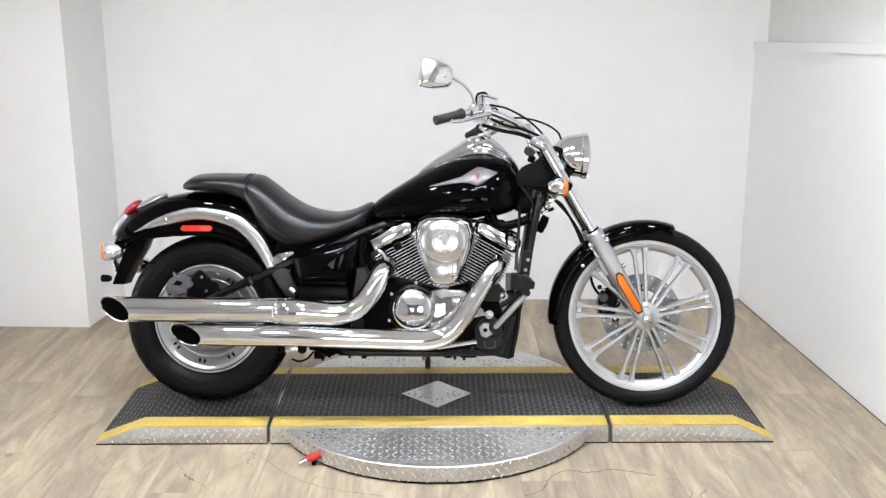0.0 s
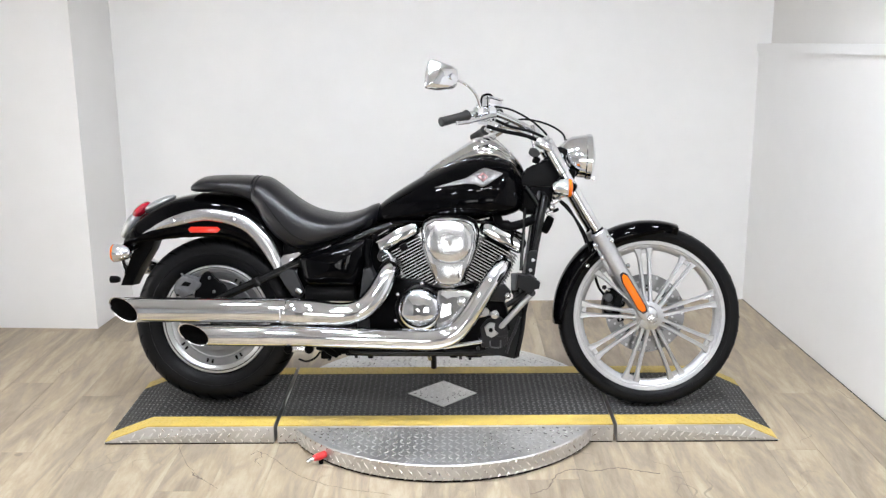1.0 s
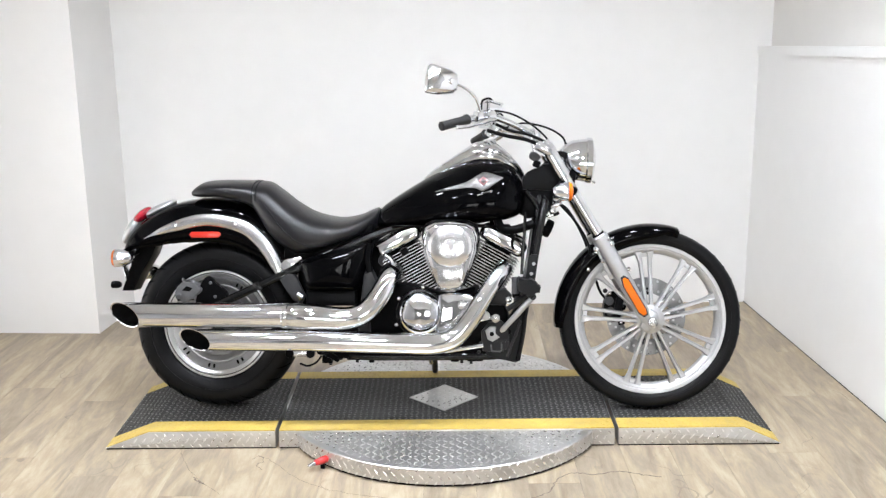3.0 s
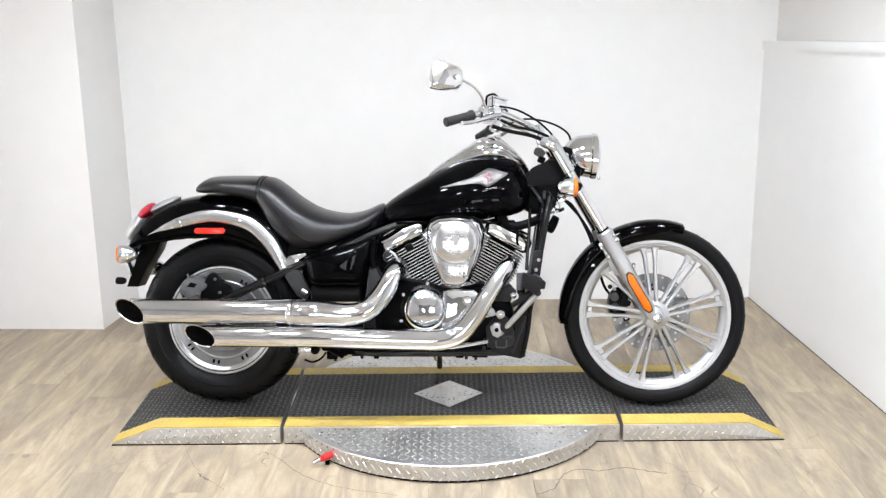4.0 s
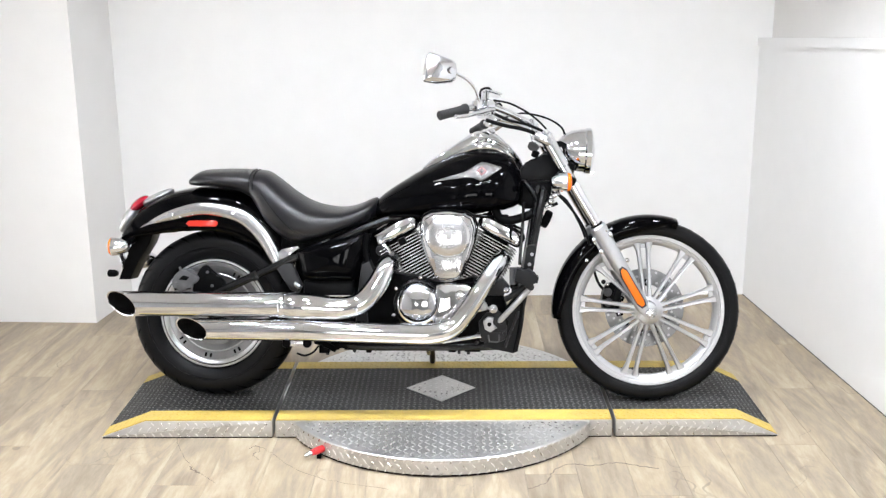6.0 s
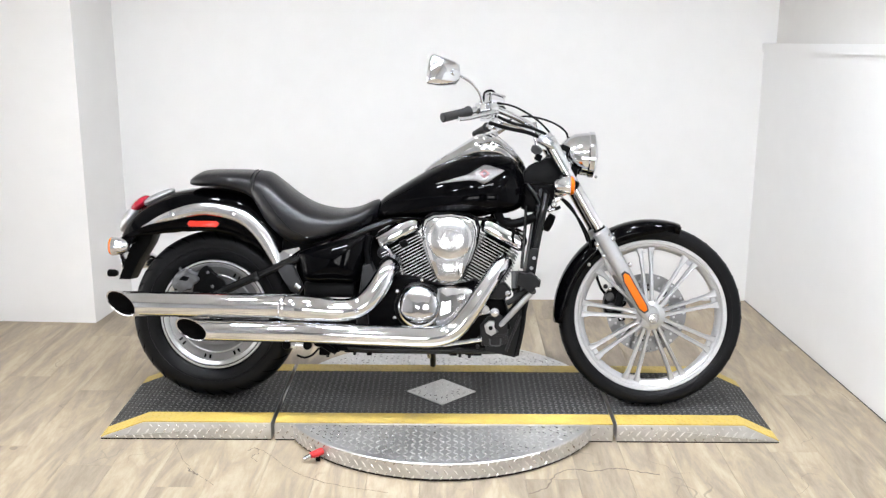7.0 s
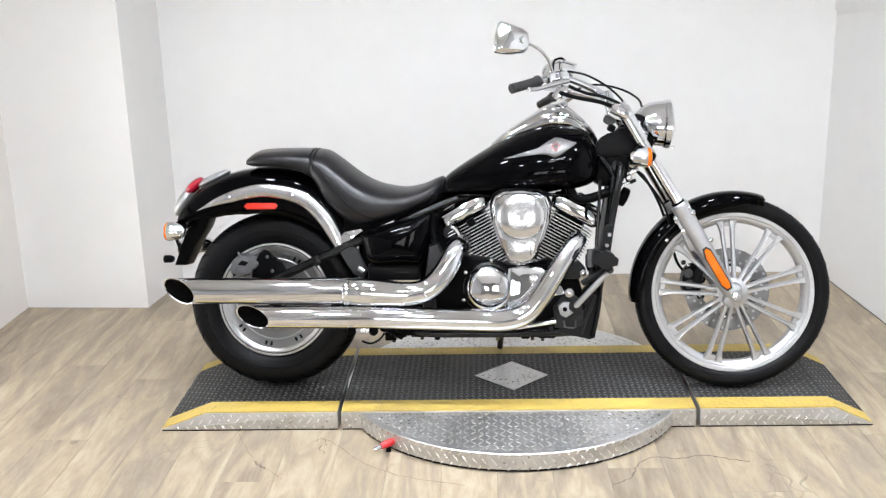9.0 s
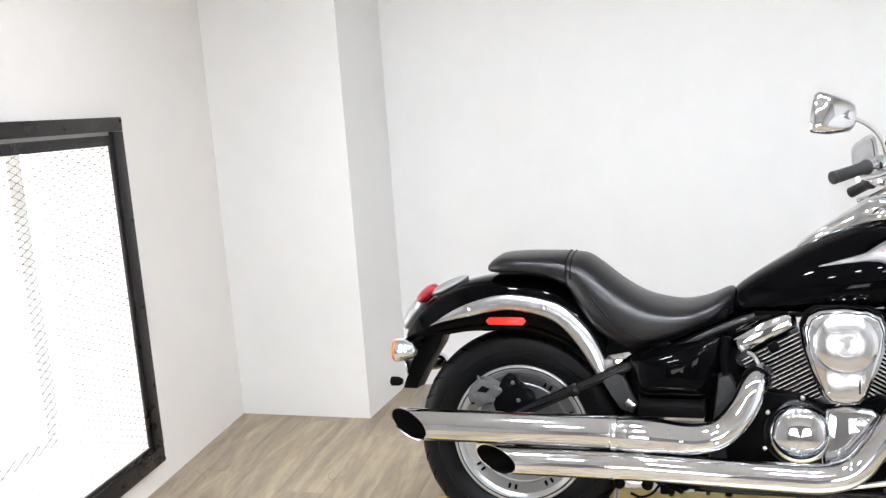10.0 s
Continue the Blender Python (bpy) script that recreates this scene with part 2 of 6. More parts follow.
def tube(bm, points, radius, n=12, caps=True):
    """A round bar along points; radius may be one number or one a point."""
    pts = [Vector(tuple(map(float, q[:3]))) for q in points]
    rad = [radius] * len(pts) if isinstance(radius, (int, float)) else list(radius)
    side, rings = None, []
    for i, q in enumerate(pts):
        d = (pts[min(i + 1, len(pts) - 1)] - pts[max(i - 1, 0)]).normalized()
        if side is None:
            side = d.cross(Vector((0.31, 0.2, 0.93))).normalized()
        side = (side - d * side.dot(d)).normalized()
        up = d.cross(side)
        rings.append([q + (side * math.cos(2 * math.pi * k / n) + up * math.sin(2 * math.pi * k / n)) * rad[i] for k in range(n)])
    return loft(bm, rings, True, caps)


def bent(points, radius, n=12, steps=6):
    return tube(bmesh.new(), spline(points, steps), radius, n)


def lathe(bm, profile, n, m=None, closed=False):
    """Turns a profile of (radius, height) about z, then places it by m."""
    m = m or Matrix()
    rings = [[m @ Vector((r * math.cos(2 * math.pi * k / n), r * math.sin(2 * math.pi * k / n), h)) for k in range(n)] for r, h in profile]
    if closed:
        rings.append(rings[0])
    loft(bm, rings, True, False)
    bmesh.ops.remove_doubles(bm, verts=bm.verts, dist=1e-5)
    return bm


def box(bm, centre, size, turn=None, bevel=0.0, segments=2):
    m = Matrix.Translation(centre) @ (turn or Matrix()) @ Matrix.Diagonal((*size, 1))
    made = bmesh.ops.create_cube(bm, size=1, matrix=m)["verts"]
    if bevel:
        edges = list({e for v in made for e in v.link_edges})
        bmesh.ops.bevel(bm, geom=edges, offset=bevel, segments=segments, affect="EDGES", profile=0.5)
    return bm


def boxed(centre, size, turn=None, bevel=0.0):
    return box(bmesh.new(), centre, size, turn, bevel)


def slab(outline, y0, y1, bevel=0.0, segments=2):
    """A plate with an outline in x and z, from y0 to y1."""
    bm = bmesh.new()
    a = [bm.verts.new((float(x), y0, float(z))) for x, z in outline]
    b = [bm.verts.new((float(x), y1, float(z))) for x, z in outline]
    bm.faces.new(a)
    bm.faces.new(b[::-1])
    for i in range(len(a)):
        j = (i + 1) % len(a)
        bm.faces.new((a[i], b[i], b[j], a[j]))
    if bevel:
        edges = [e for e in bm.edges if abs(e.verts[0].co.y - e.verts[1].co.y) < 1e-6]
        bmesh.ops.bevel(bm, geom=edges, offset=bevel, segments=segments, affect="EDGES", profile=0.5)
    return bm


def upright(points, z0, z1):
    """A prism over a plan outline, from z0 to z1."""
    bm = bmesh.new()
    a = [bm.verts.new((x, y, z0)) for x, y in points]
    b = [bm.verts.new((x, y, z1)) for x, y in points]
    bm.faces.new(a[::-1])
    bm.faces.new(b)
    for i in range(len(a)):
        j = (i + 1) % len(a)
        bm.faces.new((a[i], a[j], b[j], b[i]))
    return bm


ALONG_Y = Matrix.Rotation(radians(-90), 4, "X")     # z turned to +y
ALONG_X = Matrix.Rotation(radians(90), 4, "Y")      # z turned to +x


def lugs(name, places, length, width, height, material, parent, label):
    """Raised lozenge bars, each at (matrix), joined into one mesh."""
    verts, faces = [], []
    shape = [(-length / 2, 0, 0), (0, -width / 2, 0), (length / 2, 0, 0), (0, width / 2, 0), (-length * 0.28, 0, height), (length * 0.28, 0, height)]
    for m in places:
        k = len(verts)
        verts += [tuple(m @ Vector(v)) for v in shape]
        faces += [(k, k + 1, k + 4), (k + 1, k + 5, k + 4), (k + 1, k + 2, k + 5), (k + 2, k + 3, k + 5), (k + 3, k + 4, k + 5), (k + 3, k, k + 4)]
    me = bpy.data.meshes.new(name)
    me.from_pydata(verts, [], faces)
    me.materials.append(material)
    ob = tagged(new(name, me), label, "", "", "stuff")
    ob.parent = parent
    return ob


# ---- the room ----
BACK, TOP, NEAR = 1.575, 2.75, -7.2
LEFT = -2.295


def right_at(y):
    return 1.632 + 0.061 * (BACK - y)


T = 0.12
solid("floor", upright([(LEFT - T, NEAR - T), (right_at(NEAR) + T, NEAR - T), (right_at(BACK) + T, BACK + T), (LEFT - T, BACK + T)], -0.06, -0.006), SUBFLOOR, "wood-look vinyl plank floor with dark joints", "floor", "structure")
FLOOR = bpy.data.objects["floor"]
solid("wall_back", upright([(-1.70, BACK), (right_at(BACK) + T, BACK), (right_at(BACK) + T, BACK + T), (-1.70, BACK + T)], -0.005, TOP), WALL, "plain white painted wall behind the motorcycle", "wall", "structure")
solid("wall_corner", upright([(LEFT - T, 1.168), (-1.692, 1.135), (-1.645, BACK), (-1.645, BACK + T), (LEFT - T, BACK + T)], -0.005, TOP), PALE, "pale grey boxed-out wall corner reaching the ceiling", "wall", "structure")
def ledge_at(y):
    return 1.350 + 0.045 * (BACK - y)


MEET = -1.7      # where the white booth ends and the added, unseen grey walls begin


def along_right(t0, t1, low, high, far, near):
    """A wall along the right side between two depths into it; low and high give its foot and top at each end."""
    rings = []
    for y, a, b in ((q, low(q), high(q)) for q in (far, near)):
        x = right_at(y)
        rings.append([(x + t0, y, a), (x + t1, y, a), (x + t1, y, b), (x + t0, y, b)])
    return loft(bmesh.new(), rings)


solid("wall_right", along_right(0, T, lambda y: -0.005, lambda y: ledge_at(y) - 0.03, BACK, MEET), WALL, "white lower side wall topped by a ledge", "wall", "structure")
solid("wall_right_upper", along_right(0.06, T, lambda y: ledge_at(y) - 0.03, lambda y: TOP, BACK, MEET), GREIGE, "greige upper part of the side wall, set back above the ledge", "wall", "structure")
solid("wall_right_near", along_right(0, T, lambda y: -0.005, lambda y: TOP, MEET, NEAR), DARKWALL, "plain grey side wall, unseen and added to tone reflections", "wall", "structure")
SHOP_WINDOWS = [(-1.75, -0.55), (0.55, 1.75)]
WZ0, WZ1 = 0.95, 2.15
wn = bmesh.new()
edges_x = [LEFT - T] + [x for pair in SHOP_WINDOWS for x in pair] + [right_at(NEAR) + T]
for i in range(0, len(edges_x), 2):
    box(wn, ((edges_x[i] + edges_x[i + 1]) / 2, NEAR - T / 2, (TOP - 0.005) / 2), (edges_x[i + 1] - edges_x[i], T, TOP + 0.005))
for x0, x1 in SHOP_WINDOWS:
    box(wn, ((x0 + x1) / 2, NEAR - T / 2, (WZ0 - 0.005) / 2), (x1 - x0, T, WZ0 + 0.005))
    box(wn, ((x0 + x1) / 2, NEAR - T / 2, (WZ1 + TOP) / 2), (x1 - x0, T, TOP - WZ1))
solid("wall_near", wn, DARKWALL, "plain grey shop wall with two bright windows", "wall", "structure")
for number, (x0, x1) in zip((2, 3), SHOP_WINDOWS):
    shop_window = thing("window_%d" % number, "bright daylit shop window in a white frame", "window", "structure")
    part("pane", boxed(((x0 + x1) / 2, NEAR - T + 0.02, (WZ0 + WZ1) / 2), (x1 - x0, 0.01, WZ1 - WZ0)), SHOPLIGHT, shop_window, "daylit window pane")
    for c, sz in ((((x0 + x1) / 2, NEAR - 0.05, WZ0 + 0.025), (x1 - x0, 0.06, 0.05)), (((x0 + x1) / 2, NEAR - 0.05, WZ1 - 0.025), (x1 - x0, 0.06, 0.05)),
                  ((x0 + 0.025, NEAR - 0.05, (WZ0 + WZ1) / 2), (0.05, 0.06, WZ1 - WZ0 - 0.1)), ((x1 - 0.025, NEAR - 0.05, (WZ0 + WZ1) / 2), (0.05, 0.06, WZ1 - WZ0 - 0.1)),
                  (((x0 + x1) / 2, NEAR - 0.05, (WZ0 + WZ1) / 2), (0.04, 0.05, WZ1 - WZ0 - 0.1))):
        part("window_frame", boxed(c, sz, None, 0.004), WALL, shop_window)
solid("ceiling", upright([(LEFT - T, NEAR - T), (2.35, NEAR - T), (2.35, BACK + T), (LEFT - T, BACK + T)], TOP, TOP + 0.1), CEIL, "plain off-white ceiling with round downlights", "ceiling", "structure")

# the side wall with its guarded opening
OY0, OY1, OZ0, OZ1 = -0.95, 0.385, 0.165, 1.33
wl = bmesh.new()
for y0, y1, z0, z1 in ((MEET, OY0, -0.005, TOP), (OY1, 1.168, -0.005, TOP), (OY0, OY1, -0.005, OZ0), (OY0, OY1, OZ1, TOP)):
    box(wl, (LEFT - T / 2, (y0 + y1) / 2, (z0 + z1) / 2), (T, y1 - y0, z1 - z0))
bmesh.ops.remove_doubles(wl, verts=wl.verts, dist=1e-4)
solid("wall_left", wl, CREAM, "creamy off-white side wall with a guarded opening low in it", "wall", "structure")
solid("wall_left_near", boxed((LEFT - T / 2, (MEET + NEAR) / 2, TOP / 2), (T, MEET - NEAR, TOP)), DARKWALL, "plain grey side wall, unseen and added to tone reflections", "wall", "structure")

# recess behind the guard: a deep white reveal with a daylit window at its back
win = thing("window_1", "bright daylit window set deep behind a steel mesh guard", "window", "structure")
rev = bmesh.new()
for c, sz in (((LEFT - 0.24, OY0 - 0.02, (OZ0 + OZ1) / 2), (0.24, 0.04, OZ1 - OZ0 + 0.08)), ((LEFT - 0.24, OY1 + 0.02, (OZ0 + OZ1) / 2), (0.24, 0.04, OZ1 - OZ0 + 0.08)),
              ((LEFT - 0.24, (OY0 + OY1) / 2, OZ0 - 0.02), (0.24, OY1 - OY0, 0.04)), ((LEFT - 0.24, (OY0 + OY1) / 2, OZ1 + 0.02), (0.24, OY1 - OY0, 0.04))):
    box(rev, c, sz)
part("reveal", rev, WALL, win)
part("pane", boxed((LEFT - 0.37, (OY0 + OY1) / 2, (OZ0 + OZ1) / 2), (0.02, OY1 - OY0 + 0.08, OZ1 - OZ0 + 0.08)), DAYLIGHT, win, "glaring white window pane")
for name, c, sz in (("window_frame", (LEFT - 0.335, 0.27, 0.79), (0.04, 0.085, 1.06)), ("window_sill", (LEFT - 0.335, -0.332, 0.236), (0.045, 1.235, 0.05))):
    part(name, boxed(c, sz, None, 0.012), JAMB, win)

guard = thing("mesh_guard", "black steel frame with expanded metal mesh screwed over a wall opening", "guard")
GY0, GY1, GZ0, GZ1 = -1.02, 0.432, 0.096, 1.388
FW, FT = 0.062, 0.050
for y0, y1, z0, z1 in ((GY0, GY1, GZ1 - FT, GZ1), (GY0, GY1, GZ0, GZ0 + FW), (GY1 - FW, GY1, GZ0 + FW, GZ1 - FT), (GY0, GY0 + FW, GZ0 + FW, GZ1 - FT)):
    b = boxed((LEFT + 0.013, (y0 + y1) / 2, (z0 + z1) / 2), (0.022, y1 - y0 - 0.001, z1 - z0 - 0.001), None, 0.003)
    part("frame_bar", b, BLACKFRAME, guard, "worn black steel flat bar")
for y0, y1, z0, z1 in ((GY0 + FW, GY1 - FW, GZ1 - FT - 0.048, GZ1 - FT - 0.012), (GY0 + FW, GY1 - FW, GZ0 + FW + 0.004, GZ0 + FW + 0.02), (GY1 - FW - 0.016, GY1 - FW - 0.001, GZ0 + FW + 0.02, GZ1 - FT - 0.048)):
    part("inner_bar", boxed((LEFT + 0.009, (y0 + y1) / 2, (z0 + z1) / 2), (0.012, y1 - y0, z1 - z0), None, 0.003), BLACKFRAME, guard)
screws = [(GY1 - 0.012, GZ1 - 0.014), (GY1 - 0.34, GZ1 - 0.03), (GY1 - 0.70, GZ1 - 0.03), (GY1 - 0.016, 1.02), (GY1 - 0.016, 0.70), (GY1 - 0.016, 0.40), (GY1 - 0.012, GZ0 + 0.014), (GY1 - 0.3, GZ0 + 0.03), (GY1 - 0.62, GZ0 + 0.03)]
for y, z in screws:
    part("screw", lathe(bmesh.new(), [(0.0001, 0.006), (0.005, 0.005), (0.0075, 0.0)], 8, Matrix.Translation((LEFT + 0.024, y, z)) @ ALONG_X), GREYPLASTIC, guard)
# expanded metal: slanting strands in a diamond net
verts, faces = [], []


def strand(a, b, w, d):
    a, b = Vector(a), Vector(b)
    side = (b - a).cross(Vector((1, 0, 0))).normalized() * w
    k = len(verts)
    for q in (a, b):
        for sx in (0, d):
            for s in (-1, 1):
                verts.append(tuple(q + side * s + Vector((sx, 0, 0))))
    faces.extend([(k, k + 1, k + 5, k + 4), (k + 2, k + 6, k + 7, k + 3), (k, k + 4, k + 6, k + 2), (k + 1, k + 3, k + 7, k + 5)])


PY, PZ = 0.030, 0.0125
ny, nz = int((GY1 - GY0 - 2 * FW + 0.02) / PY), int((GZ1 - GZ0 - 2 * FW) / PZ)
for i in range(ny):
    for j in range(nz):
        y, z = GY0 + FW - 0.01 + i * PY, GZ0 + FW + j * PZ
        up = 1 if (i + j) % 2 else -1
        strand((LEFT + 0.001, y, z + PZ / 2 - up * PZ / 2), (LEFT + 0.001, y + PY, z + PZ / 2 + up * PZ / 2), 0.00035, 0.0012)
        if up > 0:
            strand((LEFT + 0.0012, y + PY - 0.006, z + PZ), (LEFT + 0.0012, y + PY + 0.006, z + PZ), 0.0010, 0.002)
me = bpy.data.meshes.new("expanded_mesh")
me.from_pydata(verts, [], faces)
me.materials.append(MESHSTEEL)
net = tagged(new("expanded_mesh", me), "fine expanded metal mesh", "", "", "stuff")
net.parent = guard

# the guard hangs a little out of level
for ob in guard.children_recursive:
    for v in ob.data.vertices:
        v.co.z += 0.067 * (GY1 - v.co.y) * v.co.z / GZ1

# ledge on the side wall
dy = right_at(NEAR) - right_at(BACK)
led = bmesh.new()
rings = []
for y in (BACK, NEAR):
    x = right_at(y)
    z = ledge_at(y)
    rings.append([(x - 0.010, y, z - 0.042), (x + 0.058, y, z - 0.042), (x + 0.058, y, z), (x - 0.010, y, z)])
loft(led, rings)
solid("trim_ledge", led, WALL, "white ledge cap along the side wall", "ledge", "structure")

# ceiling downlights, in two rows across the booth
lamp = thing("ceiling_light", "round white ceiling downlight in a dark baffle ring", "ceiling light", "", "ceiling downlights", Matrix.Translation((0, 0, TOP)))
LS = 0.085
# unseen ring, added to keep lamp light off the upper walls
part("rim", lathe(bmesh.new(), [(LS, -0.001), (LS + 0.018, -0.001), (LS + 0.018, -0.034), (LS + 0.010, -0.042), (LS, -0.042)], 32, None, True), BLACKFRAME, lamp, "dark baffle ring")
part("diffuser", lathe(bmesh.new(), [(0.0001, -0.003), (LS - 0.001, -0.003), (LS - 0.001, -0.012), (0.0001, -0.012)], 32), LAMPGLOW, lamp, "glowing white diffuser")
SPOTS = [(x, y) for y in (-0.6, -2.2) for x in (-1.25, -0.62, 0.0, 0.62, 1.25)]
lamp.matrix_world = Matrix.Translation((SPOTS[0][0], SPOTS[0][1], TOP))
for x, y in SPOTS[1:]:
    copy_thing(lamp, Matrix.Translation((x, y, TOP)))

# ---- the drive-on turntable ----
H = 0.068
PY0, PY1 = -0.218, 0.388          # front and rear edge
CX, CY, DR = 0.032, 0.085, 0.622  # the disc
table = thing("motorcycle_turntable", "low aluminium tread plate turntable with black rubber mats and yellow edges", "turntable")
prof = [(DR - 0.004, 0.008), (DR, 0.010), (DR, H - 0.006), (DR - 0.004, H - 0.003), (0.0001, H - 0.003)]
disc = part("disc", lathe(bmesh.new(), [(0.0001, 0.008)] + prof, 128, Matrix.Translation((CX, CY, 0))), PLATE, table, "round aluminium tread plate disc")


# near-black ring, put in to carry the shade of the gap below the disc
part("foot_ring", lathe(bmesh.new(), [(DR - 0.03, 0.0), (DR - 0.006, 0.0), (DR - 0.006, 0.0085), (DR - 0.03, 0.0085)], 96, Matrix.Translation((CX, CY, 0)), True), RECESSDARK, table, "dark ring for the shade in the gap under the disc")


def runner(x0, x1, ramp0, ramp1, name):
    """A straight runner with tread plate sides; ramp0 and ramp1 are the lengths of its sloping ends."""
    outline = [(x0, 0.005)] + ([(x0, 0.007), (x0 + ramp0, H)] if ramp0 else [(x0, H)]) + ([(x1 - ramp1, H), (x1, 0.007)] if ramp1 else [(x1, H)]) + [(x1, 0.005)]
    body = part(name, slab(outline, PY0, PY1, 0.002), PLATE, table, "aluminium tread plate runner")

    # near-black slab that holds the gap's shade under the runner
    part("rubber_foot", boxed(((x0 + x1) / 2, (PY0 + PY1) / 2, 0.003), (x1 - x0 - 0.006, PY1 - PY0 - 0.006, 0.0055)), RECESSDARK, body, "dark slab for the shade in the gap under the runner")

    def sheet(y0, y1, lift, mat, nm, label):
        a = []
        if ramp0:
            a += [(x0 + 0.002, 0.006 + lift), (x0 + ramp0, H + lift)]
        else:
            a += [(x0 + 0.002, H + lift)]
        if ramp1:
            a += [(x1 - ramp1, H + lift), (x1 - 0.002, 0.006 + lift)]
        else:
            a += [(x1 - 0.002, H + lift)]
        bm = bmesh.new()
        top = [[bm.verts.new((x, y, z)) for x, z in a] for y in (y0, y1)]
        low = [[bm.verts.new((x, y, z - lift * 0.98)) for x, z in a] for y in (y0, y1)]
        for r0, r1 in ((top[0], top[1]), (low[1], low[0]), (low[0], top[0]), (top[1], low[1])):
            for i in range(len(a) - 1):
                bm.faces.new((r0[i], r0[i + 1], r1[i + 1], r1[i]))
        for e in (0, -1):
            bm.faces.new((top[0][e], top[1][e], low[1][e], low[0][e]))
        return part(nm, bm, mat, body, label)
    sheet(PY0 + 0.004, PY0 + 0.090, 0.0035, YELLOW, "yellow_strip", "scuffed yellow safety strip")
    sheet(PY1 - 0.080, PY1 - 0.004, 0.0035, YELLOW, "yellow_strip", "scuffed yellow safety strip")
    sheet(PY0 + 0.090, PY1 - 0.080, 0.003, MAT, "rubber_mat", "black rubber mat with diamond tread")

    def height(x):
        if ramp0 and x < x0 + ramp0:
            return 0.006 + (H - 0.006) * (x - x0) / ramp0
        if ramp1 and x > x1 - ramp1:
            return 0.006 + (H - 0.006) * (x1 - x) / ramp1
        return H
    mats, sides = [], []
    step = 0.0215
    i = 0
    x = x0 + 0.012
    while x < x1 - 0.01:
        j = 0
        y = PY0 + 0.012
        while y < PY1 - 0.01:
            z = height(x) + 0.003
            tilt = 0.0 if z > H else (-math.atan2(H, ramp0) if (ramp0 and x < x0 + ramp0) else math.atan2(H, max(ramp1, 0.01)))
            inside = abs(x - 0.03) + abs(y - 0.087) < 0.14 and name == "centre_runner"
            if not inside:
                mats.append(Matrix.Translation((x, y, z)) @ Matrix.Rotation(tilt, 4, "Y") @ Matrix.Rotation(radians(45 if (i + j) % 2 else -45), 4, "Z"))
            y += step
            j += 1
        x += step
        i += 1
    keep = [m for m in mats if PY0 + 0.09 < m.translation.y < PY1 - 0.08]
    lugs("mat_tread", keep, 0.021, 0.0075, 0.0016, LUGGLINT, body, "raised rubber diamond tread, its glints put into a lighter grey")
    rest = [m for m in mats if not PY0 + 0.09 < m.translation.y < PY1 - 0.08]
    lugs("strip_tread", [Matrix.Translation((0, 0, 0.0005)) @ m for m in rest], 0.021, 0.0075, 0.0012, YELLOW, body, "raised yellow tread")
    x = x0 + 0.015
    while x < x1 - 0.012:
        for j, z in enumerate((0.013, 0.034, 0.056)):
            xx = x + (0.0 if j == 1 else 0.016)
            if z < height(xx) - 0.010 and xx < x1 - 0.012:
                for yy, turn in ((PY0, 90), (PY1, -90)):
                    sides.append(Matrix.Translation((xx, yy, z)) @ Matrix.Rotation(radians(turn), 4, "X") @ Matrix.Rotation(radians(50 if j == 1 else -50), 4, "Z") @ Matrix.Diagonal((1.0 if j == 1 else 0.62, 1, 1, 1)))
        x += 0.032
    lugs("side_tread", sides, 0.031, 0.0075, 0.0018, PLATEBAR, body, "raised aluminium tread lugs")
    return body


runner(-1.222, -0.592, 0.165, 0.0, "ramp")
centre = runner(-0.580, 0.655, 0.0, 0.0, "centre_runner")
runner(0.668, 1.264, 0.0, 0.135, "ramp")
part("diamond_plate", upright([(0.03, -0.050), (0.162, 0.087), (0.03, 0.222), (-0.110, 0.087)], H + 0.001, H + 0.0055), PLATE, centre, "bare aluminium diamond-shaped inlay")
lg = []
for i in range(-9, 10):
    for j in range(-9, 10):
        x, y = 0.028 + i * 0.0215, 0.087 + j * 0.0215
        if abs(x - 0.028) + abs(y - 0.087) < 0.122:
            lg.append(Matrix.Translation((x, y, H + 0.0055)) @ Matrix.Rotation(radians(45 if (i + j) % 2 else -45), 4, "Z"))
lugs("inlay_tread", lg, 0.021, 0.006, 0.0012, PLATEBAR, centre, "raised aluminium tread")
top, rim = [], []
for i in range(-26, 27):
    for j in range(-26, 27):
        x, y = i * 0.0245, j * 0.0245
        if x * x + y * y < (DR - 0.02) ** 2 and not (PY0 - 0.005 < CY + y < PY1 + 0.005):
            top.append(Matrix.Translation((CX + x, CY + y, H - 0.003)) @ Matrix.Rotation(radians(45 if (i + j) % 2 else -45), 4, "Z"))
lugs("disc_tread", top, 0.027, 0.008, 0.0018, PLATEBAR, disc, "raised aluminium tread lugs")
NR = 122
for k in range(NR):
    for j, z in enumerate((0.013, 0.034, 0.056)):
        a = 2 * math.pi * (k + (0.0 if j == 1 else 0.5)) / NR
        if math.sin(a) * DR < PY0 - CY or math.sin(a) * DR > PY1 - CY:
            rim.append(Matrix.Translation((CX, CY, z)) @ Matrix.Rotation(a, 4, "Z") @ Matrix.Translation((DR, 0, 0)) @ Matrix.Rotation(radians(90), 4, "Y") @ Matrix.Rotation(radians(40 if j == 1 else -40), 4, "Z") @ Matrix.Diagonal((1.0 if j == 1 else 0.62, 1, 1, 1)))
lugs("rim_tread", rim, 0.031, 0.008, 0.002, PLATEBAR, disc, "raised aluminium tread lugs")
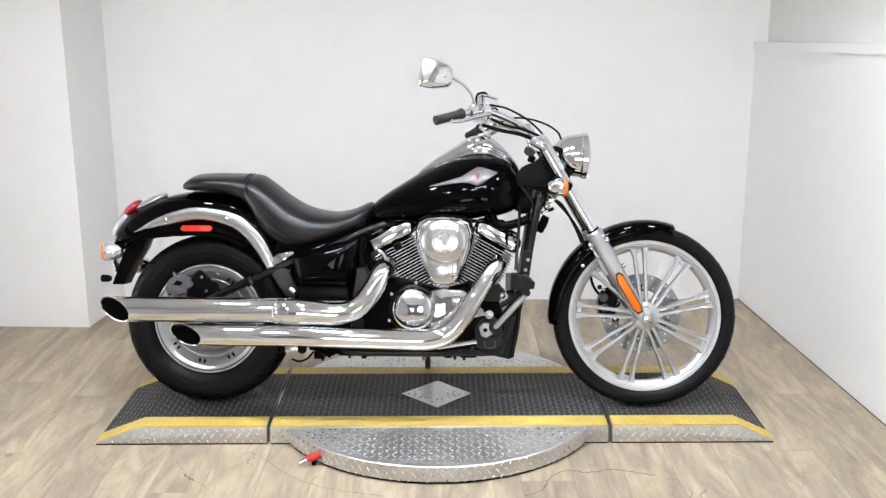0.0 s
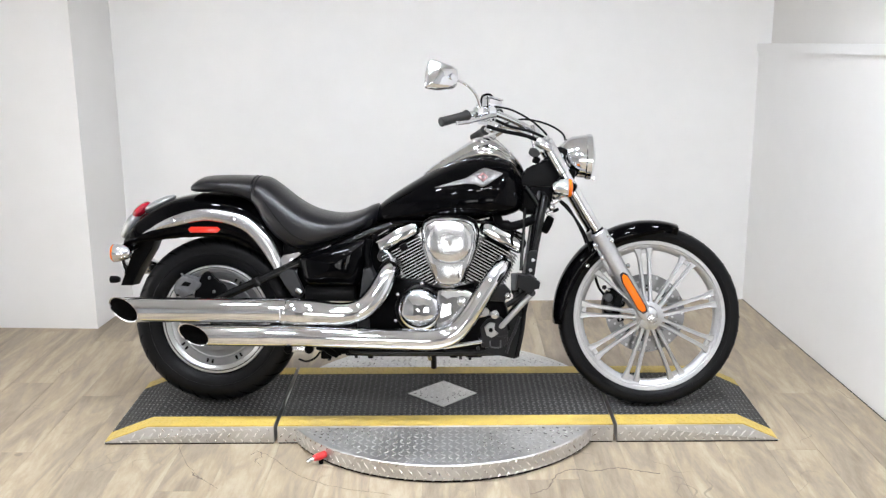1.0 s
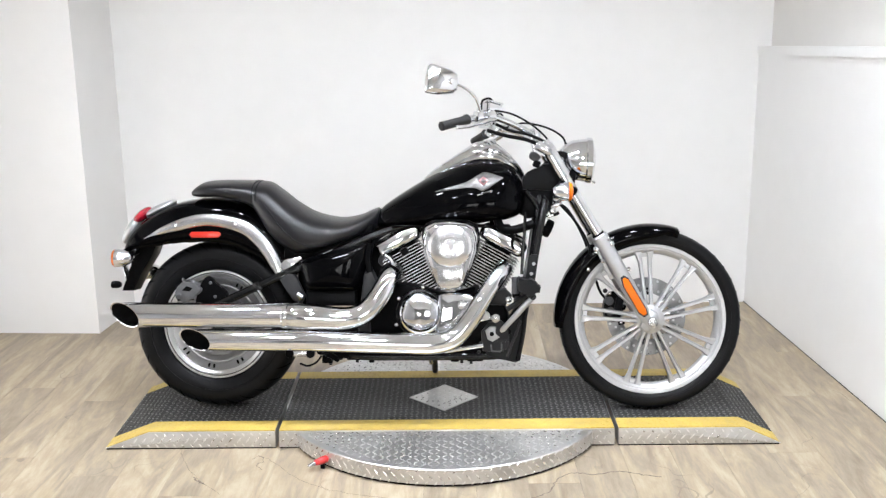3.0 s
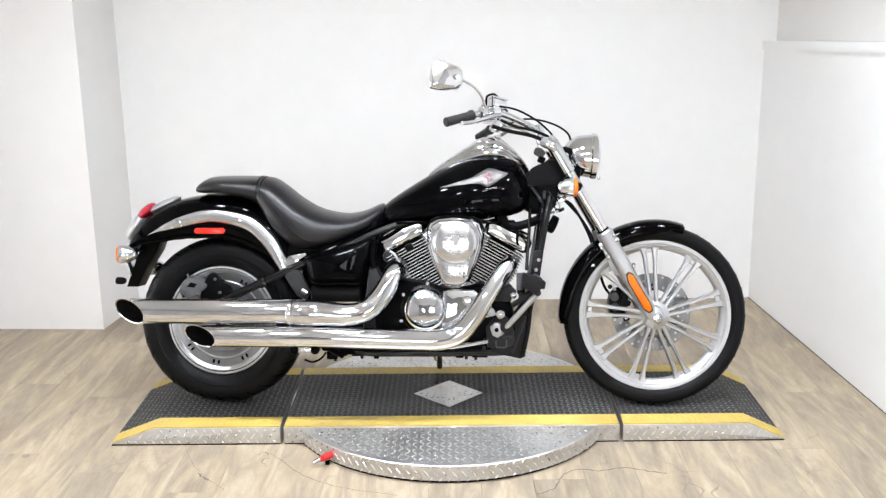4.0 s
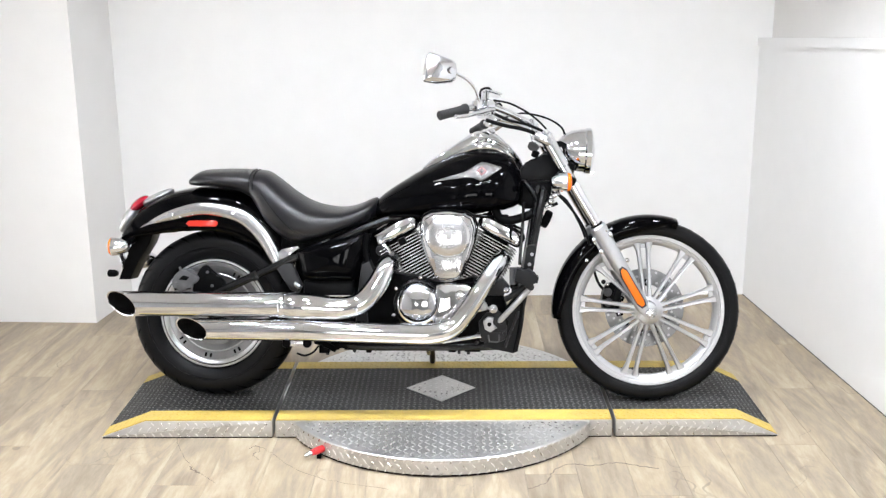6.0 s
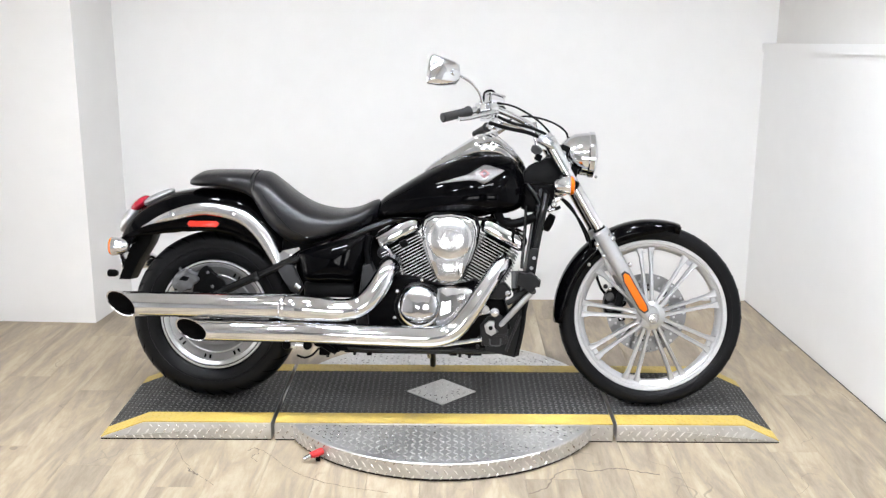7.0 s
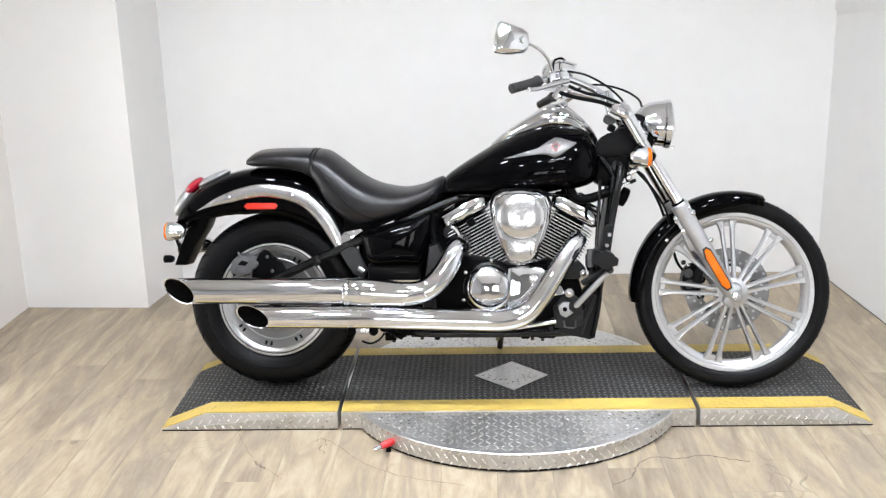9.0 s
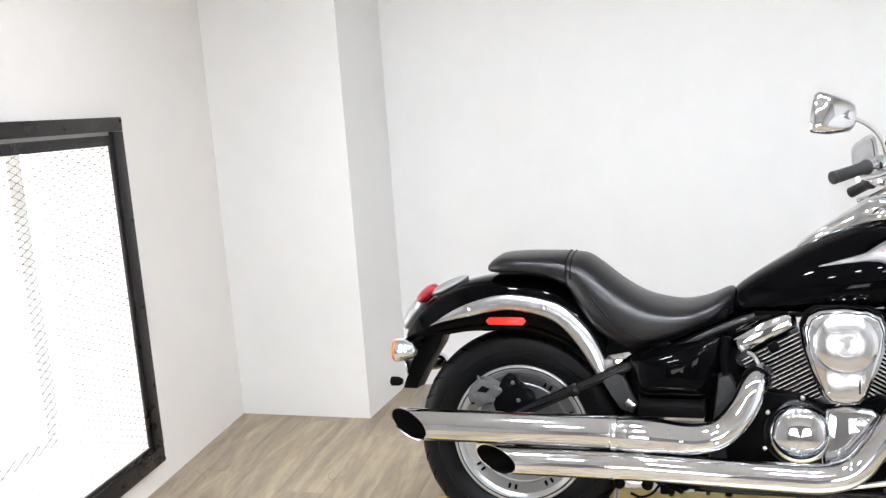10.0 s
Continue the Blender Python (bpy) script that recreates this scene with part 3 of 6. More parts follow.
for a in (-52, -75, -105, -130):
    part("screw", lathe(bmesh.new(), [(0.0001, 0.003), (0.004, 0.002), (0.005, 0.0)], 8, Matrix.Translation((CX + (DR - 0.02) * math.cos(radians(a)), CY + (DR - 0.02) * math.sin(radians(a)), H - 0.003))), GREYALU, disc)

# lever with a red grip by the disc
lever = thing("locking_lever", "small locking lever with a red plastic grip beside the turntable", "lever")
part("grip", bent([(-0.424, -0.400, 0.028), (-0.400, -0.384, 0.031), (-0.372, -0.360, 0.034)], [0.0105 + 0.003 * math.sin(i / 12 * math.pi) for i in range(13)], 12), REDGRIP, lever)
part("shaft", bent([(-0.372, -0.362, 0.034), (-0.35, -0.352, 0.030), (-0.335, -0.345, 0.026)], 0.006, 8), GREYALU, lever)
part("tip", tube(bmesh.new(), [(-0.446, -0.418, 0.022), (-0.442, -0.415, 0.024), (-0.430, -0.406, 0.027), (-0.420, -0.398, 0.028)], [0.004, 0.0075, 0.008, 0.007], 10), SATIN, lever, "short metal tip")
part("foot", boxed((-0.400, -0.384, 0.011), (0.016, 0.012, 0.0225), None, 0.002), SATINBLACK, lever)

# ---- the motorcycle: x ahead, y to its left, z up; the whole leans on its side stand ----
LEAN_AWAY = radians(-11.5)
bike = thing("motorcycle", "black cruiser motorcycle with chrome exhausts leaning on its stand", "motorcycle", "", "", Matrix.Translation((0, 0.0025, 0.0715)) @ Matrix.Rotation(radians(-2.3), 4, "Z") @ Matrix.Rotation(LEAN_AWAY, 4, "X"))
RW, FWH = Vector((-0.842, 0, 0.322)), Vector((0.812, 0, 0.344))


def tyre_profile(R, r, w):
    h = R - r
    half = [(r, 0.62), (r + 0.02 * h, 0.74), (r + 0.10 * h, 0.84), (r + 0.30 * h, 0.97), (r + 0.50 * h, 1.0), (r + 0.68 * h, 0.97), (r + 0.80 * h, 0.88), (r + 0.90 * h, 0.70), (r + 0.97 * h, 0.40), (R, 0.0)]
    return [(a, -b * w) for a, b in half] + [(a, b * w) for a, b in half[-2::-1]]


def ring(profile, m, n=72):
    return lathe(bmesh.new(), profile, n, m, True)


def wheel_at(c):
    return Matrix.Translation(c) @ ALONG_Y


def rod(a, b, r, n=14):
    return tube(bmesh.new(), [a, b], r, n)


def domed(c, axis, r, h, n=20, edge=0.3):
    """A round cap with a soft rim on the axis matrix."""
    return lathe(bmesh.new(), [(r, 0), (r, h * (1 - edge)), (r * 0.97, h * (1 - edge * 0.45)), (r * 0.9, h * 0.97), (r * 0.5, h * 1.06), (0.0001, h * 1.1)], n, Matrix.Translation(c) @ axis)


TO_RIGHT = Matrix.Rotation(radians(90), 4, "X")      # z turned to -y, the side that faces the walk

# rear wheel
RIM_R = 0.210
REAR_W = 0.080
hub = lathe(bmesh.new(), [(0.0001, -0.075), (0.03, -0.075), (0.034, -0.07), (0.06, -0.062), (0.065, 0.062), (0.03, 0.075), (0.0001, 0.075)], 40, wheel_at(RW))
rear_wheel = part("rear_wheel", hub, GREYALU, bike, "cast rear wheel with a wide tyre")
part("tyre", lathe(bmesh.new(), tyre_profile(0.320, RIM_R - 0.001, REAR_W), 96, wheel_at(RW)), TYRE, rear_wheel, "wide black rubber tyre")
part("rim", ring([(RIM_R, -0.050), (RIM_R - 0.003, -0.0565), (RIM_R - 0.0085, -0.0570), (RIM_R - 0.0100, -0.0535), (RIM_R - 0.0125, -0.0530), (RIM_R - 0.0140, -0.0555), (RIM_R - 0.0190, -0.0540), (RIM_R - 0.028, -0.044), (RIM_R - 0.030, 0.055), (RIM_R - 0.004, 0.068), (RIM_R, 0.062)], wheel_at(RW), 96), LIP, rear_wheel, "polished aluminium rim lip")
part("rim_groove", ring([(RIM_R - 0.0096, -0.0550), (RIM_R - 0.0112, -0.0546), (RIM_R - 0.0128, -0.0548), (RIM_R - 0.0112, -0.0520)], wheel_at(RW), 96), GREYPLASTIC, rear_wheel, "thin dark groove round the rim")
part("dish", lathe(bmesh.new(), [(RIM_R - 0.029, -0.042), (0.174, -0.041), (0.160, -0.037), (0.150, -0.031), (0.146, -0.031), (0.128, -0.022), (0.105, -0.019), (0.06, -0.022), (0.06, -0.012), (0.13, -0.010), (0.166, -0.026), (RIM_R - 0.029, -0.032)], 96, wheel_at(RW)), DISH, rear_wheel, "grey cast wheel dish")
part("dish_step", ring([(0.152, -0.0330), (0.149, -0.0355), (0.145, -0.0335), (0.147, -0.0290)], wheel_at(RW), 96), CASTALU, rear_wheel, "bright machined step on the dish")
# solid dark blocks in place of slots, the depth's shade in their colour
slot = bmesh.new()
for k in range(9):
    for d in (-3.4, 3.4):
        a = radians(20 + 40 * k + d)
        box(slot, RW + Vector((0.166 * math.cos(a), -0.0390, 0.166 * math.sin(a))), (0.016, 0.006, 0.008), Matrix.Rotation(-a, 4, "Y"), 0.002)
tagged(part("slot", slot, RECESSDARK, rear_wheel, "small dark blocks in place of ventilation slots"), kind="stuff")
part("brake_disc", ring([(0.122, -0.038), (0.122, -0.043), (0.075, -0.043), (0.075, -0.038)], wheel_at(RW), 64), ROTOR, rear_wheel, "steel brake disc")
prof = [(q[0], q[1]) for q in tyre_profile(0.320, RIM_R - 0.001, REAR_W)]
shoulder = prof[5:9]                                 # from the sidewall's edge over the shoulder
# raised dark strips instead of grooves, the groove's shade put into their colour
sipe = bmesh.new()
for k in range(30):
    for sgn in (-1, 1):
        a0 = 2 * math.pi * k / 30 + (0.1 if sgn > 0 else 0)
        rows_ = []
        for t in np.linspace(0, 1, 7):
            q = np.array([np.interp(t * 3, range(4), [p[i] for p in shoulder]) for i in (0, 1)])
            wide = 0.0100 * (1 - 0.6 * abs(2 * t - 1))
            row = []
            for side in (-0.5, 0.5):
                a = a0 + 0.13 * t + side * wide / 0.31
                row.append(RW + Vector(((q[0] + 0.0008) * math.cos(a), sgn * (0.0008 - q[1]), (q[0] + 0.0008) * math.sin(a))))
            rows_.append(row)
        for p, q in zip(rows_, rows_[1:]):
            sipe.faces.new([sipe.verts.new(v) for v in (p[0], p[1], q[1], q[0])])
tagged(part("tread_groove", sipe, RECESSDARK, rear_wheel, "short slanting dark strips in place of tread grooves"), kind="stuff")
part("sidewall_ring", ring([(0.250, -0.0775), (0.252, -0.0806), (0.254, -0.0775)], wheel_at(RW), 96), TYRE, rear_wheel)
part("axle_cap", domed(RW + Vector((0, -0.10, 0)), TO_RIGHT, 0.016, 0.02), SATIN, rear_wheel)

# rear brake caliper and its bracket
caliper = part("rear_caliper", slab(spline([(-0.975, 0.448), (-0.966, 0.482), (-0.932, 0.506), (-0.898, 0.494), (-0.872, 0.476), (-0.884, 0.456), (-0.905, 0.448), (-0.922, 0.426), (-0.955, 0.428), (-0.975, 0.448)], 4)[:-1], -0.108, -0.062, 0.008), CALIPER, bike, "grey brake caliper")
# the caliper's black shadow, put in as a dark piece
part("pad_slot", slab([(-0.948, 0.470), (-0.930, 0.488), (-0.905, 0.480), (-0.918, 0.466)], -0.1095, -0.100, 0.003), SATINBLACK, caliper, "dark piece for the shadow between the pads")
part("bleed_screw", tube(bmesh.new(), [(-0.938, -0.10, 0.500), (-0.944, -0.10, 0.516)], [0.006, 0.004], 10), CALIPER, caliper)
part("slide_pin", rod((-0.965, -0.100, 0.436), (-0.905, -0.100, 0.440), 0.008, 12), SATINBLACK, caliper)
part("bracket", slab(spline([(-0.90, 0.43), (-0.872, 0.505), (-0.845, 0.52), (-0.815, 0.488), (-0.785, 0.468), (-0.772, 0.42), (-0.80, 0.35), (-0.84, 0.32), (-0.876, 0.365), (-0.90, 0.43)], 4)[:-1], -0.098, -0.078, 0.003), SATINBLACK, caliper, "black caliper bracket")
for x, z in ((-0.955, 0.455), (-0.838, 0.500), (-0.822, 0.448)):
    part("bolt", domed((x, -0.108, z), TO_RIGHT, 0.006, 0.005, 10), CALIPER, caliper)

# front wheel
FR = 0.288
hub = lathe(bmesh.new(), [(0.0001, -0.060), (0.022, -0.060), (0.026, -0.055), (0.034, -0.045), (0.040, -0.02), (0.040, 0.03), (0.045, 0.05), (0.0001, 0.055)], 40, wheel_at(FWH))
front_wheel = part("front_wheel", hub, CASTALU, bike, "silver multi-spoke front wheel with a narrow tyre")
part("tyre", lathe(bmesh.new(), tyre_profile(0.344, FR - 0.004, 0.043), 112, wheel_at(FWH)), TYRE, front_wheel, "narrow black rubber tyre")
part("rim", ring([(FR, -0.030), (FR - 0.004, -0.034), (FR - 0.016, -0.033), (FR - 0.020, -0.029), (FR - 0.026, -0.028), (FR - 0.034, -0.022), (FR - 0.040, -0.015), (FR - 0.040, 0.015), (FR - 0.02, 0.030), (FR, 0.030)], wheel_at(FWH), 112), CASTALU, front_wheel, "silver cast rim")
part("rim_line", ring([(FR - 0.0195, -0.0295), (FR - 0.0225, -0.0300), (FR - 0.0245, -0.0290), (FR - 0.021, -0.0275)], wheel_at(FWH), 112), GREYALU, front_wheel, "thin grey line round the rim")
for k in range(9):
    a0 = 95 + 40 * k
    sp = bmesh.new()
    for side in (-1, 1):
        rows_ = []
        for t in (0.0, 0.12, 0.3, 0.5, 0.7, 0.84, 0.92, 0.97, 1.0):
            r = 0.034 + (0.257 - 0.034) * t
            off = side * (0.0085 + 0.0115 * t)           # the pair opens a little towards the rim
            flare = 0.012 * max(0.0, (t - 0.80) / 0.20) ** 2
            wo, wi = 0.0082 - 0.0010 * math.sin(t * math.pi) + flare, 0.0082 - 0.0010 * math.sin(t * math.pi) + flare * 0.35
            yc = -0.032 + 0.014 * t
            rad_dir = Vector((math.cos(radians(a0)), 0, math.sin(radians(a0))))
            tan = Vector((-math.sin(radians(a0)), 0, math.cos(radians(a0))))
            c = FWH + rad_dir * math.sqrt(max(r * r - off * off, 1e-6)) + tan * off + Vector((0, yc, 0))
            groove = 0.0030 if 0.1 < t < 0.95 else 0.0
            q = []
            for u, v in ((-1, -0.6), (-1, 0.25), (-0.72, 0.95), (-0.42, 1.0 - groove * 90), (0.42, 1.0 - groove * 90), (0.72, 0.95), (1, 0.25), (1, -0.6)):
                w = wo if u * side > 0 else wi
                q.append(c + tan * w * u + Vector((0, -0.011 * v, 0)))
            rows_.append(q)
        loft(sp, rows_)
    root = []
    for t in (0.0, 1.0):     # web that joins the pair at the rim
        r = 0.238 + 0.019 * t
        root.append([FWH + Vector((r * math.cos(radians(a0 + da)), yy, r * math.sin(radians(a0 + da)))) for da, yy in ((-5.0, -0.020), (5.0, -0.020), (6.0, 0.0), (-6.0, 0.0))])
    loft(sp, root)
    part("spoke", sp, CASTALU, front_wheel, "silver double spoke")
part("hub_flange", lathe(bmesh.new(), [(0.024, -0.050), (0.050, -0.042), (0.056, -0.036), (0.056, -0.018), (0.024, -0.016)], 48, wheel_at(FWH)), CASTALU, front_wheel, "silver hub flange")
# dark bars on the tread, coloured as shaded grooves
sipe = bmesh.new()
for k in range(40):
    for sgn in (-1, 1):
        aa = 2 * math.pi * (k + 0.5 * (sgn > 0)) / 40
        m = Matrix.Translation(FWH) @ Matrix.Rotation(-aa, 4, "Y") @ Matrix.Translation((0.3385, 0.026 * sgn, 0)) @ Matrix.Rotation(radians(28) * sgn, 4, "Z") @ Matrix.Rotation(radians(30) * sgn, 4, "X")
        bmesh.ops.create_cube(sipe, size=1, matrix=m @ Matrix.Diagonal((0.0022, 0.020, 0.004, 1)))
tagged(part("tread_groove", sipe, RECESSDARK, front_wheel, "short slanting dark strips in place of tread grooves"), kind="stuff")
part("sidewall_ring", ring([(0.302, -0.0405), (0.304, -0.0425), (0.306, -0.0405)], wheel_at(FWH), 96), TYRE, front_wheel)
part("brake_disc", ring([(0.152, 0.066), (0.152, 0.072), (0.092, 0.072), (0.092, 0.066)], wheel_at(FWH), 80), ROTOR, front_wheel, "drilled steel brake disc")
# no real holes: pale discs coloured as the light seen through them
holes = bmesh.new()
for k in range(45):
    a, r = 2 * math.pi * k / 45, (0.142, 0.124, 0.106)[k % 3]
    lathe(holes, [(0.0001, 0.0655), (0.0052, 0.0655), (0.0052, 0.070)], 8, Matrix.Translation(FWH + Vector((r * math.cos(a), 0, r * math.sin(a)))) @ ALONG_Y)
tagged(part("drill_hole", holes, CASTALU, front_wheel, "rows of small pale discs for the light through drilled holes"), kind="stuff")
for k in range(10):     # dark carrier blocks round the disc's inner edge
    a = radians(36 * k + 14)
    part("rotor_carrier", boxed(FWH + Vector((0.098 * math.cos(a), 0.0665, 0.098 * math.sin(a))), (0.026, 0.010, 0.020), Matrix.Rotation(-a, 4, "Y"), 0.004), SATINBLACK, front_wheel, "black disc carrier block")
    part("rotor_button", domed(FWH + Vector((0.100 * math.cos(a), 0.061, 0.100 * math.sin(a))), TO_RIGHT, 0.006, 0.004, 10), SATIN, front_wheel)
for k in range(5):
    a = radians(72 * k + 20)
    part("rotor_arm", rod(FWH + Vector((0.04 * math.cos(a), 0.058, 0.04 * math.sin(a))), FWH + Vector((0.097 * math.cos(a + 0.2), 0.068, 0.097 * math.sin(a + 0.2))), 0.009, 8), GREYALU, front_wheel)
part("axle_cap", domed(FWH + Vector((-0.004, -0.125, 0)), TO_RIGHT, 0.019, 0.012), SATIN, front_wheel)

# front fender
def fender(c, angles, outer, inner, hw, lip=0.028):
    rings = []
    for a, ro, ri in zip(angles, outer, inner):
        ca, sa = math.cos(radians(a)), math.sin(radians(a))
        rad = ro - ri
        sec = [(-hw, ri), (-hw, ri + 0.35 * rad), (-hw * 0.985, ro - lip * 1.25), (-hw * 0.90, ro - lip * 0.62), (-hw * 0.72, ro - lip * 0.26), (-hw * 0.40, ro - lip * 0.06)]
        sec = sec + [(0, ro)] + [(-y, r) for y, r in sec[::-1]]
        rings.append([(c.x + r * ca, y, c.z + r * sa) for y, r in sec])
    bm = bmesh.new()
    loft(bm, rings, False, False)
    return bm


def thicken(ob, t):
    mod = ob.modifiers.new("thickness", "SOLIDIFY")
    mod.thickness, mod.offset = t, -1
    return ob


AA = np.linspace(184, 73, 30)
ro = [0.3640] * 30
ri = list(np.interp(AA, [73, 79, 86, 100, 170, 181, 187], [0.356, 0.340, 0.322, 0.309, 0.314, 0.330, 0.345]))
front_fender = thicken(part("front_fender", fender(FWH, AA, ro, ri, 0.060, 0.024), GLOSSBLACK, bike, "gloss black front fender"), 0.003)
for x, z in ((0.575, 0.545), (0.607, 0.61)):
    part("bolt", domed((x, -0.063, z), TO_RIGHT, 0.007, 0.007, 10), SATIN, front_fender)

# forks
AXIS = Vector((0.408, 0, -0.690)).normalized()
TOPF = Vector((0.400, 0, 1.030))
for side in (-1, 1):
    y = 0.108 * side
    off = Vector((0, y, 0))
    a, b = TOPF + off, TOPF + off + AXIS * 0.44
    leg = part("fork_leg", tube(bmesh.new(), [a, b], 0.0205, 24), CHROME, bike, "chrome fork tube")
    low = tube(bmesh.new(), [TOPF + off + AXIS * q for q in (0.405, 0.412, 0.43, 0.44, 0.60, 0.74, 0.79, 0.812)], [0.026, 0.0315, 0.0315, 0.0300, 0.0285, 0.0260, 0.022, 0.014], 24)
    part("fork_slider", low, CASTALU, leg, "silver lower fork leg")
    cover = tube(bmesh.new(), [TOPF + off + AXIS * q for q in (0.015, 0.02, 0.15, 0.155)], [0.020, 0.0255, 0.0255, 0.020], 20)
    part("fork_cover", cover, CHROME, leg, "chrome fork cover")
    part("dust_seal", tube(bmesh.new(), [TOPF + off + AXIS * q for q in (0.398, 0.407)], 0.0235, 20), SATINBLACK, leg)
    foot = boxed(TOPF + off + AXIS * 0.775 + Vector((0.004, 0, 0)), (0.042, 0.036, 0.085), Matrix.Rotation(math.atan2(-AXIS.x, -AXIS.z) * -1 + math.pi, 4, "Y"), 0.014)
    part("axle_clamp", foot, CASTALU, leg, "silver axle clamp")
    m = Matrix.Translation(TOPF + off + AXIS * 0.664 + Vector((0, 0.0285 * side, 0))) @ Matrix.Rotation(math.atan2(AXIS.x, AXIS.z), 4, "Y")
    ref = slab([(-0.010, 0.080), (0.004, 0.080), (0.013, 0.060), (0.014, -0.050), (0.006, -0.076), (-0.004, -0.080), (-0.013, -0.066), (-0.015, 0.062)], -0.005, 0.005, 0.003)
    ref.transform(m)
    part("reflector", ref, ORANGE, leg, "long amber reflector")
    bezel = slab([(-0.013, 0.086), (0.006, 0.087), (0.0165, 0.064), (0.0175, -0.054), (0.009, -0.084), (-0.006, -0.087), (-0.0165, -0.070), (-0.0185, 0.066)], -0.0035, 0.0035, 0.0015)
    bezel.transform(m)
    part("reflector_bezel", bezel, GREYPLASTIC, leg, "dark reflector surround")
    for x, z, r in ((0.655, 0.652, 0.009), (0.719, 0.557, 0.008), (0.640, 0.668, 0.006)):
        part("bolt", domed((x, 0.120 * side, z), TO_RIGHT if side < 0 else ALONG_Y, r, 0.012, 12), SATIN, leg)
    part("fender_bracket", slab([(0.597, 0.628), (0.612, 0.634), (0.668, 0.520), (0.652, 0.512)], 0.100 * side - 0.010, 0.100 * side + 0.010, 0.003), GREYALU, leg, "grey fender bracket")
    for q in (0.45, 0.50):
        p = TOPF + off + AXIS * q + Vector((-0.032, 0.004 * side, -0.012))
        part("bolt", domed(p, TO_RIGHT, 0.009, 0.02 if side < 0 else 0.01, 10), SATIN, leg)
front_caliper = part("front_caliper", slab(spline([(0.655, 0.345), (0.648, 0.395), (0.662, 0.440), (0.690, 0.452), (0.712, 0.435), (0.722, 0.390), (0.712, 0.345), (0.682, 0.330), (0.655, 0.345)], 4)[:-1], 0.040, 0.110, 0.010), SATINBLACK, bike, "black front brake caliper")
for x, z in ((0.672, 0.372), (0.668, 0.412)):
    part("piston_cap", domed((x, 0.040, z), TO_RIGHT, 0.017, 0.008), CALIPER, front_caliper)
part("caliper_bridge", boxed((0.705, 0.045, 0.398), (0.030, 0.030, 0.060), Matrix.Rotation(radians(12), 4, "Y"), 0.006), BLACKPLASTIC, front_caliper)
part("bleed_bolt", domed((0.668, 0.043, 0.442), TO_RIGHT, 0.007, 0.01, 10), SATIN, front_caliper)
part("banjo_bolt", domed((0.652, 0.050, 0.452), TO_RIGHT, 0.009, 0.012, 12), GREYPLASTIC, front_caliper)

# steering head, clamps
head = part("steering_head", slab([(0.335, 0.80), (0.345, 0.87), (0.375, 0.91), (0.43, 0.965), (0.455, 0.95), (0.505, 0.845), (0.485, 0.815), (0.42, 0.80)], -0.045, 0.045, 0.015), SATINBLACK, bike, "black steering head cover")
part("side_panel", slab([(0.320, 0.845), (0.324, 0.893), (0.345, 0.898), (0.372, 0.913), (0.400, 0.940), (0.430, 0.945), (0.475, 0.868), (0.452, 0.840)], -0.080, -0.045, 0.010), BLACKPLASTIC, head, "dark plastic side panel")
part("neck", slab([(0.318, 0.850), (0.445, 0.845), (0.440, 0.790), (0.412, 0.738), (0.345, 0.735), (0.316, 0.752)], -0.072, 0.072, 0.012), SATINBLACK, head, "black frame neck under the side panel")
part("neck_rib", bent([(0.338, -0.078, 0.842), (0.366, -0.082, 0.806), (0.384, -0.086, 0.776), (0.396, -0.090, 0.742)], 0.011, 12), TUBEBLACK, head)
part("wire_loom", bent([(0.402, -0.082, 0.822), (0.418, -0.090, 0.800), (0.428, -0.088, 0.772), (0.440, -0.080, 0.752), (0.462, -0.078, 0.760)], 0.0065, 10), BLACKPLASTIC, head)
part("cable_clip", boxed((0.428, -0.084, 0.748), (0.030, 0.012, 0.010), Matrix.Rotation(radians(-20), 4, "Y"), 0.003), SATIN, head)
for q, t in ((0.030, 0.034), (0.20, 0.036)):
    c = TOPF + AXIS * q
    part("fork_clamp", boxed((c.x - 0.012, 0, c.z), (0.075, 0.285, t), Matrix.Rotation(math.atan2(AXIS.x, -AXIS.z), 4, "Y"), 0.012), CHROME if q < 0.1 else SATINBLACK, head, "fork clamp")
part("cable_guide", boxed((0.455, -0.075, 0.792), (0.036, 0.02, 0.018), Matrix.Rotation(radians(-35), 4, "Y"), 0.004), SATIN, head)
part("guide_bolt", domed((0.438, -0.085, 0.770), TO_RIGHT, 0.011, 0.012, 12), SATIN, head)
part("ignition_lock", tube(bmesh.new(), [(0.352, -0.05, 0.976), (0.360, -0.05, 0.973), (0.378, -0.05, 0.962), (0.386, -0.05, 0.955)], [0.010, 0.016, 0.017, 0.013], 16), CALIPER, head, "grey ignition lock")
part("lock_collar", boxed((0.378, -0.05, 0.940), (0.026, 0.036, 0.026), Matrix.Rotation(radians(24), 4, "Y"), 0.005), SATINBLACK, head)

# headlamp
HC = Vector((0.456, 0, 0.952))
lampbody = lathe(bmesh.new(), [(0.0001, 0.0), (0.020, 0.002), (0.042, 0.012), (0.062, 0.032), (0.075, 0.058), (0.080, 0.090), (0.082, 0.108), (0.087, 0.112), (0.087, 0.130), (0.080, 0.134)], 56, Matrix.Translation(HC) @ Matrix.Rotation(radians(92), 4, "Y"))
headlamp = part("headlamp", lampbody, CHROME, bike, "round chrome headlamp")
part("lens", lathe(bmesh.new(), [(0.081, 0.130), (0.06, 0.141), (0.03, 0.147), (0.0001, 0.149)], 48, Matrix.Translation(HC) @ Matrix.Rotation(radians(92), 4, "Y")), MIRRORGLASS, headlamp, "clear lens over a bright reflector")
